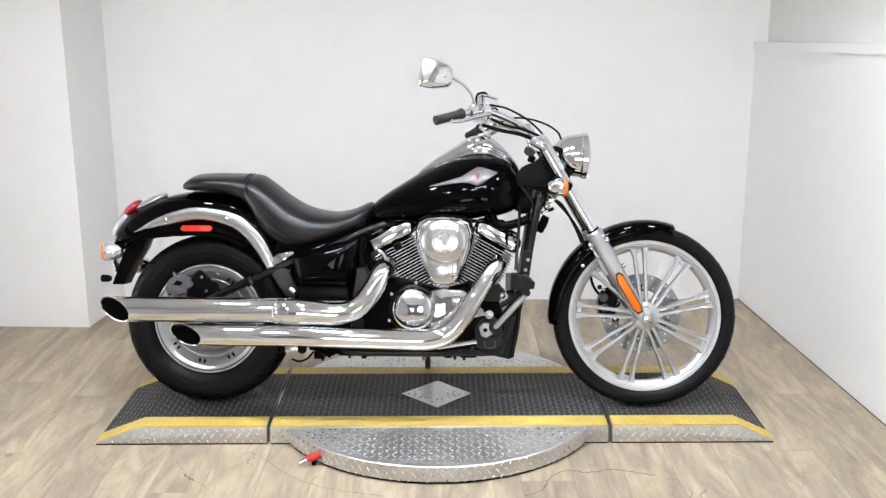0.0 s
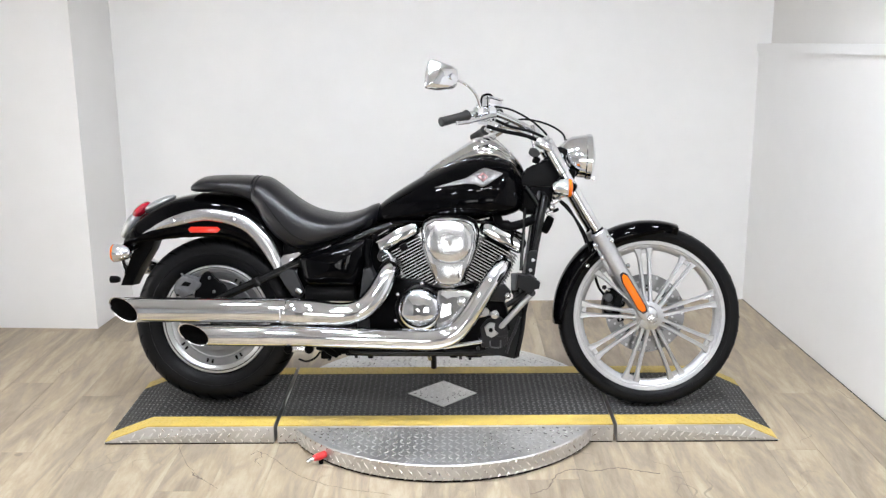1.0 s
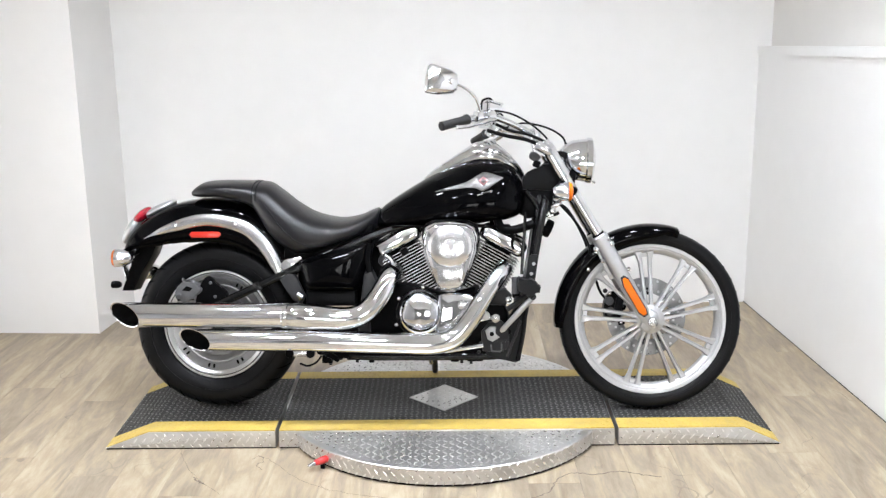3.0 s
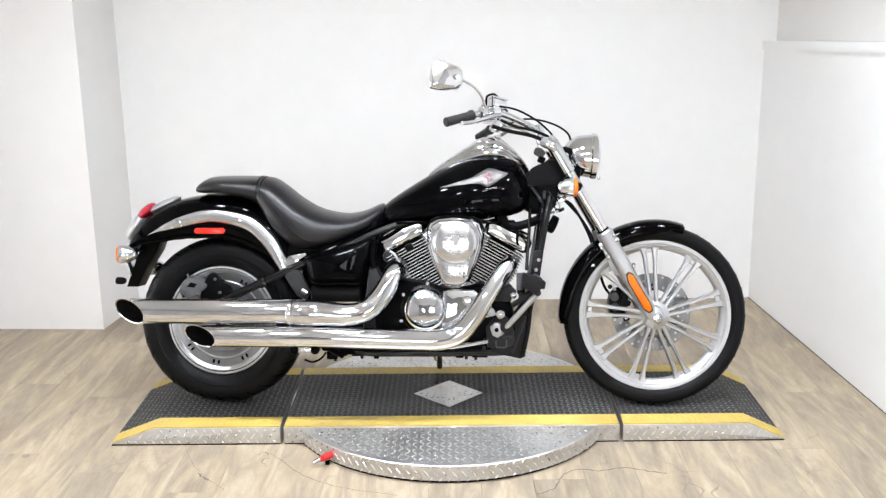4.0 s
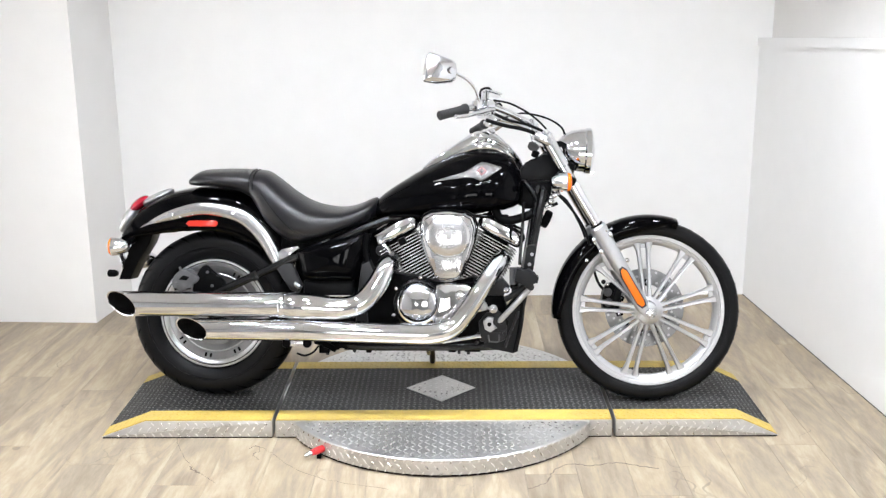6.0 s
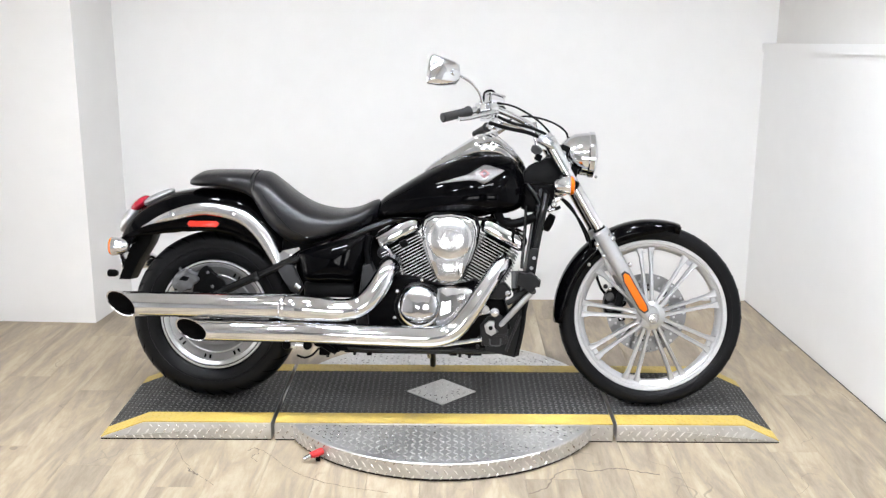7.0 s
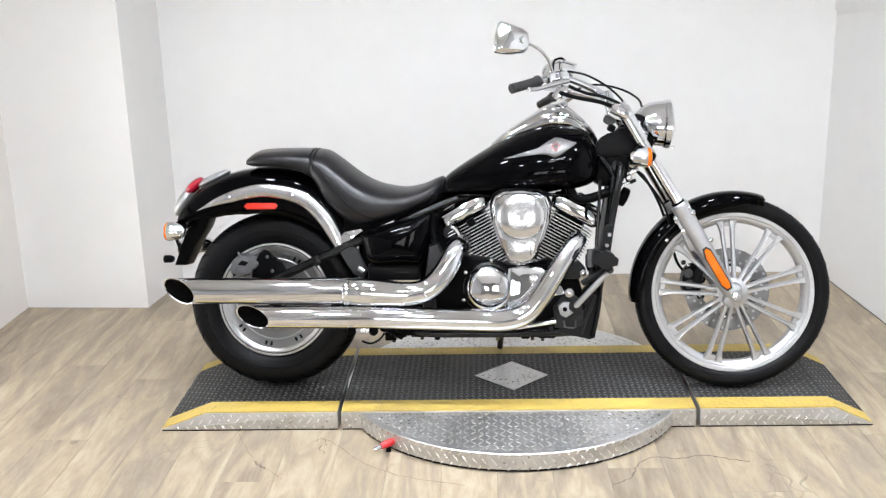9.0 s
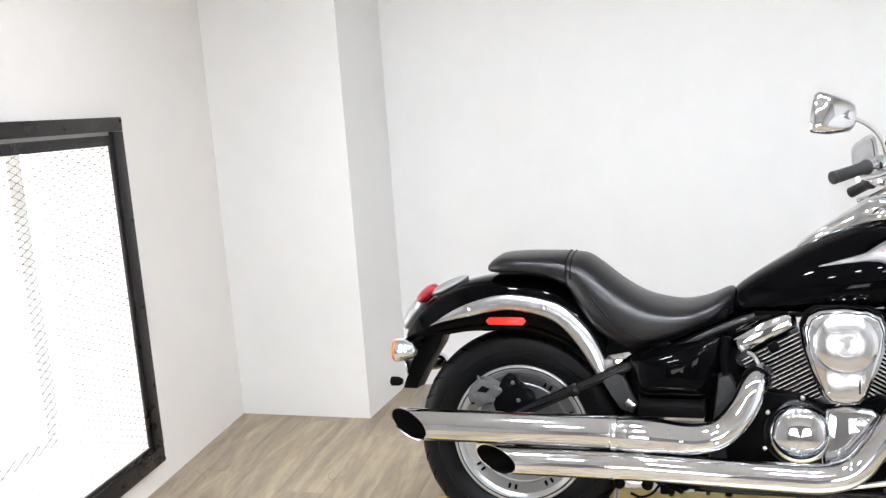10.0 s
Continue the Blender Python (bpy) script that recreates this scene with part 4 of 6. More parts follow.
part("lamp_bracket", slab([(0.432, 0.985), (0.470, 0.990), (0.500, 0.978), (0.512, 0.930), (0.528, 0.905), (0.522, 0.868), (0.500, 0.855), (0.470, 0.86), (0.448, 0.918)], -0.062, 0.062, 0.008), SATINBLACK, headlamp, "black lamp bracket")
for x, z, r in ((0.470, 0.958, 0.009), (0.488, 0.915, 0.011), (0.462, 0.930, 0.006)):
    part("bracket_bolt", domed((x, -0.062, z), TO_RIGHT, r, 0.008, 12), GREYALU, headlamp)
part("bracket_clip", boxed((0.455, -0.068, 0.900), (0.016, 0.012, 0.040), Matrix.Rotation(radians(-28), 4, "Y"), 0.003), BLACKPLASTIC, headlamp)
part("bezel_screw", domed((0.595, -0.03, 0.868), TO_RIGHT, 0.006, 0.008, 8), SATIN, headlamp)


def indicator(name, c, facing, stalk_to):
    """A chrome bullet with an amber lens; facing +1 shines ahead, -1 behind."""
    ax = Matrix.Rotation(radians(90 * facing), 4, "Y")
    bm = lathe(bmesh.new(), [(0.0001, -0.045), (0.012, -0.042), (0.023, -0.030), (0.031, -0.010), (0.034, 0.010), (0.0345, 0.018), (0.031, 0.019)], 28, Matrix.Translation(c) @ ax)
    ob = part(name, bm, CHROME, bike, "chrome bullet turn signal with an amber lens")
    part("lens", lathe(bmesh.new(), [(0.0335, 0.0185), (0.0335, 0.025 if facing > 0 else 0.021), (0.029, 0.031 if facing > 0 else 0.027), (0.015, 0.035 if facing > 0 else 0.031), (0.0001, 0.036 if facing > 0 else 0.032)], 28, Matrix.Translation(c) @ ax), ORANGE, ob, "amber lens")
    part("stalk", rod(c, stalk_to, 0.011), CHROME if facing > 0 else SATINBLACK, ob)
    return ob


for s in (-1, 1):
    indicator("turn_signal", Vector((0.472, 0.165 * s, 0.848)), 1, Vector((0.475, 0.11 * s, 0.848)))
    indicator("turn_signal", Vector((-1.150, 0.165 * s, 0.603 if s < 0 else 0.535)), -1, Vector((-1.125, 0.06 * s, 0.610 if s < 0 else 0.550)))

# handlebar, grips, mirrors: turned a little with the steering
TURNED = Matrix.Translation((0.385, 0.04, 1.05)) @ Matrix.Rotation(radians(-6), 4, "Z") @ Matrix.Rotation(radians(-2.7), 4, "X") @ Matrix.Translation((-0.385, 0, -1.05))


def bar_part(name, bm, mat, parent, label="", sharp=35):
    bm.transform(TURNED)
    return part(name, bm, mat, parent, label, sharp)


HALF = [(0.375, 0.0, 1.043), (0.370, 0.05, 1.044), (0.338, 0.105, 1.058), (0.275, 0.155, 1.083), (0.215, 0.200, 1.097), (0.168, 0.240, 1.085), (0.085, 0.330, 1.050)]
bar = bar_part("handlebar", bent([(x - 0.013 * (y > 0.23), -y, z - 0.004 * (y > 0.23)) for x, y, z in HALF], 0.0125, 16, 8), CHROME, bike, "chrome pull-back handlebar")
bar_part("handlebar_half", bent(HALF[:-1] + [(0.110, 0.302, 1.060)], 0.0125, 16, 8), CHROME, bar)
for s in (-1, 1):
    spin = Matrix.Rotation(radians(-44 * s), 4, "Z")
    bar_part("riser", tube(bmesh.new(), [(0.392, 0.05 * s, 0.98), (0.380, 0.05 * s, 1.025), (0.373, 0.05 * s, 1.062)], [0.020, 0.018, 0.021], 16), CHROME, bar)
    g0, g1 = Vector((0.163, 0.245 * s, 1.083)), Vector((0.076, 0.340 * s, 1.046))
    if s > 0:
        g1 = g0.lerp(g1, 0.7)
    else:
        g0, g1 = g0 + Vector((-0.013, 0, -0.004)), g1 + Vector((-0.013, 0, -0.004))
    gp = [g0.lerp(g1, q) for q in (0, 0.03, 0.07, 0.12, 0.17, 0.5, 0.93, 0.97, 1.0)]
    bar_part("grip", tube(bmesh.new(), gp, [0.016, 0.0205, 0.0205, 0.0195, 0.0168, 0.0165, 0.0170, 0.0175, 0.012], 20), GRIPRUBBER, bar, "black rubber grip")
    bar_part("switch_housing", boxed((0.190, 0.218 * s, 1.090), (0.046, 0.036, 0.046), spin, 0.010), CHROME, bar, "chrome switch housing")
    if s < 0:
        bar_part("reservoir", boxed((0.232, 0.190 * s, 1.126), (0.060, 0.044, 0.030), spin @ Matrix.Rotation(radians(8), 4, "Y"), 0.005), CHROME, bar, "chrome fluid reservoir")
        bar_part("reservoir_lid", boxed((0.236, 0.190 * s, 1.1445), (0.062, 0.046, 0.006), spin @ Matrix.Rotation(radians(8), 4, "Y"), 0.002), SATIN, bar)
    bar_part("lever_perch", boxed((0.222, 0.200 * s, 1.098), (0.040, 0.052, 0.034), spin, 0.008), CHROME, bar)
    bar_part("lever", bent([(0.245, 0.215 * s, 1.080), (0.215, 0.260 * s, 1.068), (0.165, 0.315 * s, 1.046), (0.125, 0.355 * s, 1.036)], [0.009] * 8 + [0.007] * 9 + [0.0065, 0.009], 10), SATIN, bar, "polished control lever")
    bar_part("cable_loop", bent([(0.195, 0.225 * s, 1.115), (0.198, 0.215 * s, 1.150), (0.222, 0.205 * s, 1.160), (0.236, 0.195 * s, 1.150)], 0.0042, 8), SATINBLACK, bar)
    stem = bar_part("mirror", bent([(0.195, 0.232 * s, 1.105), (0.180 + 0.02 * (s > 0), 0.255 * s, 1.150 - 0.02 * (s > 0)), (0.150 + 0.045 * (s > 0), 0.285 * s, 1.182 - 0.03 * (s > 0)), (0.100 + 0.065 * (s > 0), 0.320 * s, 1.205 - 0.035 * (s > 0))], 0.0052, 12), CHROME, bar, "chrome rear-view mirror on a curved stem")
    mm = Matrix.Translation((0.070, -0.345, 1.207) if s < 0 else (0.138, 0.345, 1.176)) @ Matrix.Rotation(radians(36 if s < 0 else -57), 4, "Z") @ Matrix.Rotation(radians(3), 4, "X")
    face = [(-0.066, -0.050), (-0.02, -0.054), (0.040, -0.046), (0.056, -0.030), (0.060, 0.0), (0.056, 0.026), (0.036, 0.038), (-0.030, 0.052), (-0.050, 0.054), (-0.060, 0.044), (-0.068, 0.0), (-0.072, -0.040)]
    rg = []
    for d, k in ((-0.001, 0.95), (-0.002, 1.0), (0.006, 1.0), (0.016, 0.90), (0.024, 0.66), (0.029, 0.35), (0.031, 0.05)):
        rg.append([mm @ Vector((x * k * -s, d * s, z * k * (1.0 if s < 0 else 1.15))) for x, z in face])
    bar_part("shell", loft(bmesh.new(), rg), CHROME, stem, "chrome mirror shell", 60)
    bar_part("knuckle", tube(bmesh.new(), [mm @ Vector((0.022 * -s, 0.026 * s, -0.004)), mm @ Vector((0.022 * -s, 0.040 * s, -0.006))], [0.013, 0.010], 12), CHROME, stem)
    gl = bmesh.new()
    gl.faces.new([gl.verts.new(mm @ Vector((x * 0.93 * -s, -0.0025 * s, z * 0.93))) for x, z in face])
    bmesh.ops.solidify(gl, geom=gl.faces, thickness=0.0015)
    bar_part("glass", gl, MIRRORGLASS, stem, "mirror glass")


def hose(name, pts, r, mat=BLACKPLASTIC, label="", parent=None):
    return part(name, bent(pts, r, 10), mat, parent or bike, label)


hose("throttle_cable", [(0.225, -0.150, 1.145), (0.29, -0.12, 1.128), (0.37, -0.09, 1.080), (0.430, -0.06, 1.015), (0.455, -0.05, 0.94), (0.42, -0.04, 0.85)], 0.0038, BLACKPLASTIC, "thin black control cable")
hose("brake_hose", [(0.225, -0.155, 1.095), (0.28, -0.135, 1.070), (0.35, -0.115, 1.052), (0.42, -0.09, 1.015), (0.462, -0.07, 0.95), (0.475, -0.05, 0.86)], 0.0058, BLACKPLASTIC, "black brake hose")
hose("brake_hose", [(0.44, -0.05, 0.80), (0.50, 0.0, 0.76), (0.565, 0.05, 0.66), (0.60, 0.07, 0.56), (0.63, 0.07, 0.46), (0.66, 0.08, 0.42)], 0.0052, BLACKPLASTIC, "black brake hose")
hose("brake_hose", [(0.455, -0.06, 0.80), (0.52, -0.07, 0.73), (0.565, -0.07, 0.66), (0.585, -0.06, 0.60)], 0.0046, BLACKPLASTIC, "black brake hose")
hose("clutch_cable", [(0.26, 0.20, 1.11), (0.33, 0.14, 1.12), (0.42, 0.08, 1.09), (0.482, 0.03, 1.04), (0.492, 0.0, 0.98)], 0.0038, BLACKPLASTIC, "thin black control cable")
hose("wiring_sleeve", [(0.195, -0.165, 1.072), (0.26, -0.13, 1.052), (0.35, -0.10, 1.030), (0.425, -0.07, 0.985), (0.445, -0.04, 0.90)], 0.0075, BLACKPLASTIC, "black wiring sleeve")

# fuel tank: stations of x, top, bottom, half width
TANK = [(-0.232, 0.742, 0.706, 0.035), (-0.222, 0.752, 0.702, 0.060), (-0.19, 0.784, 0.700, 0.088), (-0.12, 0.832, 0.704, 0.122), (-0.02, 0.892, 0.712, 0.152), (0.08, 0.938, 0.718, 0.172), (0.17, 0.962, 0.722, 0.180),
        (0.24, 0.955, 0.726, 0.174), (0.285, 0.938, 0.734, 0.156), (0.315, 0.900, 0.748, 0.128), (0.330, 0.862, 0.766, 0.090), (0.336, 0.835, 0.785, 0.045)]


def tank_at(x):
    c = np.array(TANK)
    return [float(np.interp(x, c[:, 0], c[:, k])) for k in (1, 2, 3)]


def tank_section(top, bot, w, n=40, ex=2.35, belly=0.36):
    zc = bot + belly * (top - bot)
    out = []
    for k in range(n):
        a = 2 * math.pi * k / n
        ca, sa = math.cos(a), math.sin(a)
        y = w * math.copysign(abs(ca) ** (2 / ex), ca)
        hgt = (top - zc) if sa > 0 else (zc - bot)
        e2 = 2.0 if sa > 0 else 3.0
        out.append((y, zc + hgt * math.copysign(abs(sa) ** (2 / e2), sa)))
    return out


def tank_y(x, z):
    """The tank's right flank at x and z."""
    top, bot, w = tank_at(x)
    sec = [q for q in tank_section(top, bot, w, 160) if q[0] < 0]
    sec.sort(key=lambda q: q[1])
    return float(np.interp(z, [q[1] for q in sec], [q[0] for q in sec]))


fine = spline(TANK, 4)
tank = part("fuel_tank", loft(bmesh.new(), [[(q[0], y, z) for y, z in tank_section(q[1], q[2], q[3])] for q in fine]), GLOSSBLACK, bike, "gloss black teardrop fuel tank", 60)
seam = bmesh.new()
box(seam, (0.06, 0, 0.716), (0.44, 0.25, 0.012), None, 0.004)
part("tank_seam", seam, GLOSSBLACK, tank)


def decal(name, xs, lo, hi, lift, mat, label, rows_n=5):
    bm = bmesh.new()
    g = []
    for x in np.linspace(xs[0], xs[-1], 28):
        z0, z1 = float(np.interp(x, xs, lo)), float(np.interp(x, xs, hi))
        g.append([bm.verts.new((x, tank_y(x, z0 + (z1 - z0) * k / rows_n) - lift, z0 + (z1 - z0) * k / rows_n)) for k in range(rows_n + 1)])
    for a, b in zip(g, g[1:]):
        for k in range(rows_n):
            bm.faces.new((a[k], a[k + 1], b[k + 1], b[k]))
    ob = part(name, bm, mat, tank, label)
    return thicken(ob, 0.0015)


decal("emblem", [0.004, 0.06, 0.12, 0.15, 0.178, 0.20, 0.225, 0.252], [0.846, 0.855, 0.863, 0.862, 0.850, 0.862, 0.880, 0.897], [0.848, 0.866, 0.884, 0.903, 0.918, 0.916, 0.908, 0.900], 0.0042, BADGE, "silver winged emblem")
decal("emblem_mark", [0.163, 0.180, 0.198], [0.887, 0.871, 0.887], [0.889, 0.904, 0.889], 0.0054, BADGERED, "faded red lozenge on the emblem", 3)
decal("emblem_core", [0.171, 0.180, 0.190], [0.8875, 0.879, 0.8875], [0.8885, 0.897, 0.8885], 0.0066, BADGE, "small silver core of the emblem", 2)
for x0, x1, z0, z1 in ((0.158, 0.178, 0.834, 0.838), (0.182, 0.212, 0.842, 0.850)):
    decal("script_bar", [x0, x1], [z0, z1], [z0 + 0.004, z1 + 0.004], 0.003, BADGE, "small silver script line", 2)

# console along the tank top with the speedometer
CON = [(-0.045, 0.884, 0.868, 0.012), (-0.01, 0.915, 0.880, 0.026), (0.05, 0.955, 0.905, 0.036), (0.10, 0.988, 0.925, 0.046), (0.135, 1.012, 0.935, 0.058), (0.165, 1.022, 0.940, 0.066), (0.205, 1.022, 0.940, 0.066), (0.24, 1.006, 0.935, 0.060), (0.285, 0.968, 0.90, 0.050), (0.32, 0.925, 0.86, 0.036), (0.334, 0.900, 0.85, 0.018)]
console = part("instrument_console", loft(bmesh.new(), [[(q[0], y, z) for y, z in tank_section(q[1], q[2], q[3], 28, 2.4, 0.4)] for q in spline(CON, 4)]), CHROME, tank, "chrome instrument console on the tank", 60)
dial = Matrix.Translation((0.178, 0, 1.010)) @ Matrix.Rotation(radians(-16), 4, "Y")
part("speedometer", lathe(bmesh.new(), [(0.048, -0.02), (0.052, 0.0), (0.051, 0.010), (0.046, 0.013), (0.044, 0.010), (0.0001, 0.010)], 40, dial), CHROME, tank, "round chrome speedometer")
part("filler_cap", domed((0.03, 0, 0.926), Matrix.Rotation(radians(-32), 4, "Y"), 0.026, 0.012, 28), CHROME, tank, "chrome filler cap")


# seat
def cushion(stations, n=36, ex=2.7):
    rings = []
    for x, top, bot, w in spline(stations, 4):
        zc, hh = (top + bot) / 2, max((top - bot) / 2, 0.002)
        sec = []
        for k in range(n):
            a = 2 * math.pi * k / n
            ca, sa = math.cos(a), math.sin(a)
            sec.append((x, max(w, 0.003) * math.copysign(abs(ca) ** (2 / ex), ca), zc + hh * math.copysign(abs(sa) ** (2 / ex), sa)))
        rings.append(sec)
    return loft(bmesh.new(), rings)


SEAT = [(-0.672, 0.872, 0.770, 0.132), (-0.645, 0.874, 0.722, 0.144), (-0.615, 0.866, 0.672, 0.154), (-0.57, 0.834, 0.630, 0.165), (-0.52, 0.794, 0.605, 0.172), (-0.46, 0.758, 0.605, 0.174), (-0.40, 0.740, 0.625, 0.170), (-0.34, 0.734, 0.650, 0.156), (-0.28, 0.746, 0.672, 0.128), (-0.24, 0.764, 0.688, 0.096), (-0.215, 0.770, 0.700, 0.066), (-0.206, 0.752, 0.712, 0.040)]
PILL = [(-0.915, 0.838, 0.826, 0.055), (-0.905, 0.852, 0.820, 0.085), (-0.87, 0.872, 0.816, 0.112), (-0.80, 0.878, 0.814, 0.126), (-0.72, 0.878, 0.798, 0.130), (-0.672, 0.876, 0.770, 0.132)]
seat = part("seat", cushion(SEAT), LEATHER, bike, "black vinyl rider seat", 70)
part("pillion_pad", cushion(PILL), LEATHER, seat, "black vinyl passenger pad", 70)
part("seat_pan", slab([(-0.565, 0.585), (-0.50, 0.580), (-0.36, 0.640), (-0.235, 0.695), (-0.225, 0.725), (-0.34, 0.690), (-0.46, 0.650), (-0.56, 0.640)], -0.105, 0.105, 0.006), SATINBLACK, seat, "black seat pan")
piping = bmesh.new()
for xx in (-0.660, -0.674):
    top, bot, w = [float(np.interp(xx, [q[0] for q in PILL[-2:] + SEAT[1:3]], [q[k] for q in PILL[-2:] + SEAT[1:3]])) for k in (1, 2, 3)]
    pts = []
    for k in range(19):
        a = math.pi * k / 18
        ca, sa = math.cos(a), math.sin(a)
        pts.append((xx, (w + 0.001) * math.copysign(abs(ca) ** (2 / 2.7), ca), (top + bot) / 2 + ((top - bot) / 2 + 0.001) * abs(sa) ** (2 / 2.7)))
    tube(piping, pts, 0.0022, 6)
part("piping", piping, BLACKPLASTIC, seat, "raised seam across the seat")
for s in (-1, 1):
    pts = []
    for xx in np.linspace(-0.625, -0.300, 16):
        top, bot, w = [float(np.interp(xx, [q[0] for q in SEAT], [q[k] for q in SEAT])) for k in (1, 2, 3)]
        f = 0.62 - 0.40 * math.sin(min(1.0, (xx + 0.625) / 0.24) * math.pi / 2)
        pts.append((xx, s * (w + 0.0004) * (1 - abs(2 * f - 1) ** 2.7) ** (1 / 2.7), bot + f * (top - bot)))
    part("side_seam", tube(bmesh.new(), pts, 0.0020, 6), BLACKPLASTIC, seat, "stitched seam along the seat's flank")

# rear fender and its chrome rail
AR = np.linspace(139, 34, 34)
ro = list(np.interp(AR, [34, 60, 75, 110, 125, 135, 139], [0.400, 0.470, 0.486, 0.489, 0.482, 0.464, 0.446]))
ri = list(np.interp(AR, [34, 45, 66, 88, 101, 119, 130, 139], [0.335, 0.330, 0.330, 0.333, 0.337, 0.365, 0.405, 0.440]))
rear_fender = thicken(part("rear_fender", fender(RW, AR, ro, ri, 0.112, 0.050), GLOSSBLACK, bike, "gloss black rear fender"), 0.004)
for s in (-1, 1):
    band = []
    turn = np.linspace(124, 38, 32)
    low_edge = np.interp(turn, [38, 46, 55, 70, 90, 106, 116, 124], [0.322, 0.332, 0.350, 0.385, 0.395, 0.389, 0.401, 0.419])
    top_edge = np.interp(turn, [38, 46, 55, 70, 90, 106, 116, 124], [0.356, 0.384, 0.412, 0.440, 0.443, 0.432, 0.426, 0.421])
    for a, r0, r1 in zip(turn, low_edge, top_edge):
        ca, sa = math.cos(radians(a)), math.sin(radians(a))
        rm, hwid = (r0 + r1) / 2, (r1 - r0) / 2
        band.append([(RW.x + (rm + u * hwid) * ca, s * (0.113 + v), RW.z + (rm + u * hwid) * sa) for u, v in ((-1, 0.0), (-0.92, 0.008), (-0.5, 0.014), (0.5, 0.014), (0.92, 0.008), (1, 0.0))])
    rail = part("fender_rail", loft(bmesh.new(), band), SATIN, rear_fender, "chrome fender rail", 50)
    part("rail_end", slab([(-0.585, 0.556), (-0.560, 0.590), (-0.500, 0.602), (-0.49, 0.592), (-0.535, 0.570), (-0.560, 0.546)], 0.112 * s - 0.01, 0.112 * s + 0.012, 0.004), CHROME, rear_fender)
    for a in (107, 76):
        part("rail_bolt", domed((RW.x + 0.418 * math.cos(radians(a)), 0.125 * s, RW.z + 0.418 * math.sin(radians(a))), TO_RIGHT if s < 0 else ALONG_Y, 0.011, 0.008, 12), CHROME, rear_fender)
    part("reflector", slab([(-0.911, 0.684), (-0.902, 0.695), (-0.802, 0.695), (-0.793, 0.684), (-0.802, 0.673), (-0.902, 0.673)], 0.1145 * s - 0.006, 0.1145 * s + 0.006, 0.002), RED, rear_fender, "oblong red reflector")
tail = Matrix.Translation((-1.120, 0, 0.742)) @ Matrix.Rotation(radians(-42), 4, "Y")
lens = bmesh.new()
bmesh.ops.create_uvsphere(lens, u_segments=28, v_segments=16, radius=1, matrix=tail @ Matrix.Diagonal((0.044, 0.046, 0.020, 1)))
taillight = part("tail_light", lens, TAILRED, bike, "red teardrop tail light")
base = bmesh.new()
bmesh.ops.create_uvsphere(base, u_segments=28, v_segments=16, radius=1, matrix=Matrix.Translation((-1.158, 0, 0.688)) @ Matrix.Rotation(radians(-58), 4, "Y") @ Matrix.Diagonal((0.066, 0.046, 0.024, 1)))
cowl = bmesh.new()
bmesh.ops.create_uvsphere(cowl, u_segments=28, v_segments=16, radius=1, matrix=Matrix.Translation((-1.052, 0, 0.768)) @ Matrix.Rotation(radians(-25), 4, "Y") @ Matrix.Diagonal((0.070, 0.044, 0.016, 1)))
part("cowl", cowl, CASTALU, taillight, "smooth silver lamp cowl")
part("base", base, CASTALU, taillight, "silver lamp base")
plate = part("plate_bracket", slab([(-1.150, 0.636), (-1.052, 0.648), (-1.072, 0.596), (-1.114, 0.530), (-1.150, 0.456), (-1.192, 0.456), (-1.166, 0.525), (-1.136, 0.590)], -0.048, 0.048, 0.004), SATINBLACK, bike, "black number plate bracket")
part("plate", boxed((-1.185, 0, 0.545), (0.004, 0.10, 0.10), Matrix.Rotation(radians(-14), 4, "Y"), 0.001), SATIN, plate, "bare metal plate edge")
part("knob", tube(bmesh.new(), [(-1.180, -0.085, 0.487), (-1.192, -0.085, 0.488), (-1.214, -0.085, 0.488), (-1.217, -0.085, 0.488)], [0.008, 0.014, 0.014, 0.010], 14), SATINBLACK, plate)

# frame
frame_ob = part("frame", bent([(0.40, 0, 0.90), (0.25, 0, 0.76), (0.0, 0, 0.71), (-0.22, 0, 0.69), (-0.40, 0, 0.62)], 0.026, 14), SATINBLACK, bike, "satin black tubular frame")
for s in (-1, 1):
    part("upper_rail", bent([(-0.50, 0.125 * s, 0.560), (-0.36, 0.128 * s, 0.622), (-0.224, 0.125 * s, 0.682), (-0.10, 0.09 * s, 0.715), (0.10, 0.05 * s, 0.735)], 0.0135, 14), TUBEBLACK, frame_ob)
    part("down_tube", bent([(0.392, 0.05 * s, 0.84), (0.378, 0.10 * s, 0.70), (0.352, 0.135 * s, 0.52), (0.308, 0.14 * s, 0.30), (0.276, 0.14 * s, 0.252), (0.20, 0.14 * s, 0.238), (-0.10, 0.14 * s, 0.234), (-0.30, 0.135 * s, 0.236), (-0.42, 0.12 * s, 0.27), (-0.44, 0.11 * s, 0.42)], 0.0165, 14), TUBEBLACK, frame_ob)
    arm = part("swingarm", bent([(-0.50, 0.128 * s, 0.562), (-0.60, 0.132 * s, 0.518), (-0.70, 0.132 * s, 0.472), (-0.80, 0.128 * s, 0.425), (-0.835, 0.115 * s, 0.40)], 0.0155, 14), TUBEBLACK, bike, "satin black swingarm tube")
    part("lower_arm", bent([(-0.42, 0.12 * s, 0.32), (-0.60, 0.13 * s, 0.31), (-0.83, 0.12 * s, 0.325)], 0.02, 12), TUBEBLACK, arm)
    part("clamp", boxed((-0.655, 0.133 * s, 0.494), (0.03, 0.036, 0.038), Matrix.Rotation(radians(-25), 4, "Y"), 0.006), TUBEBLACK, arm)
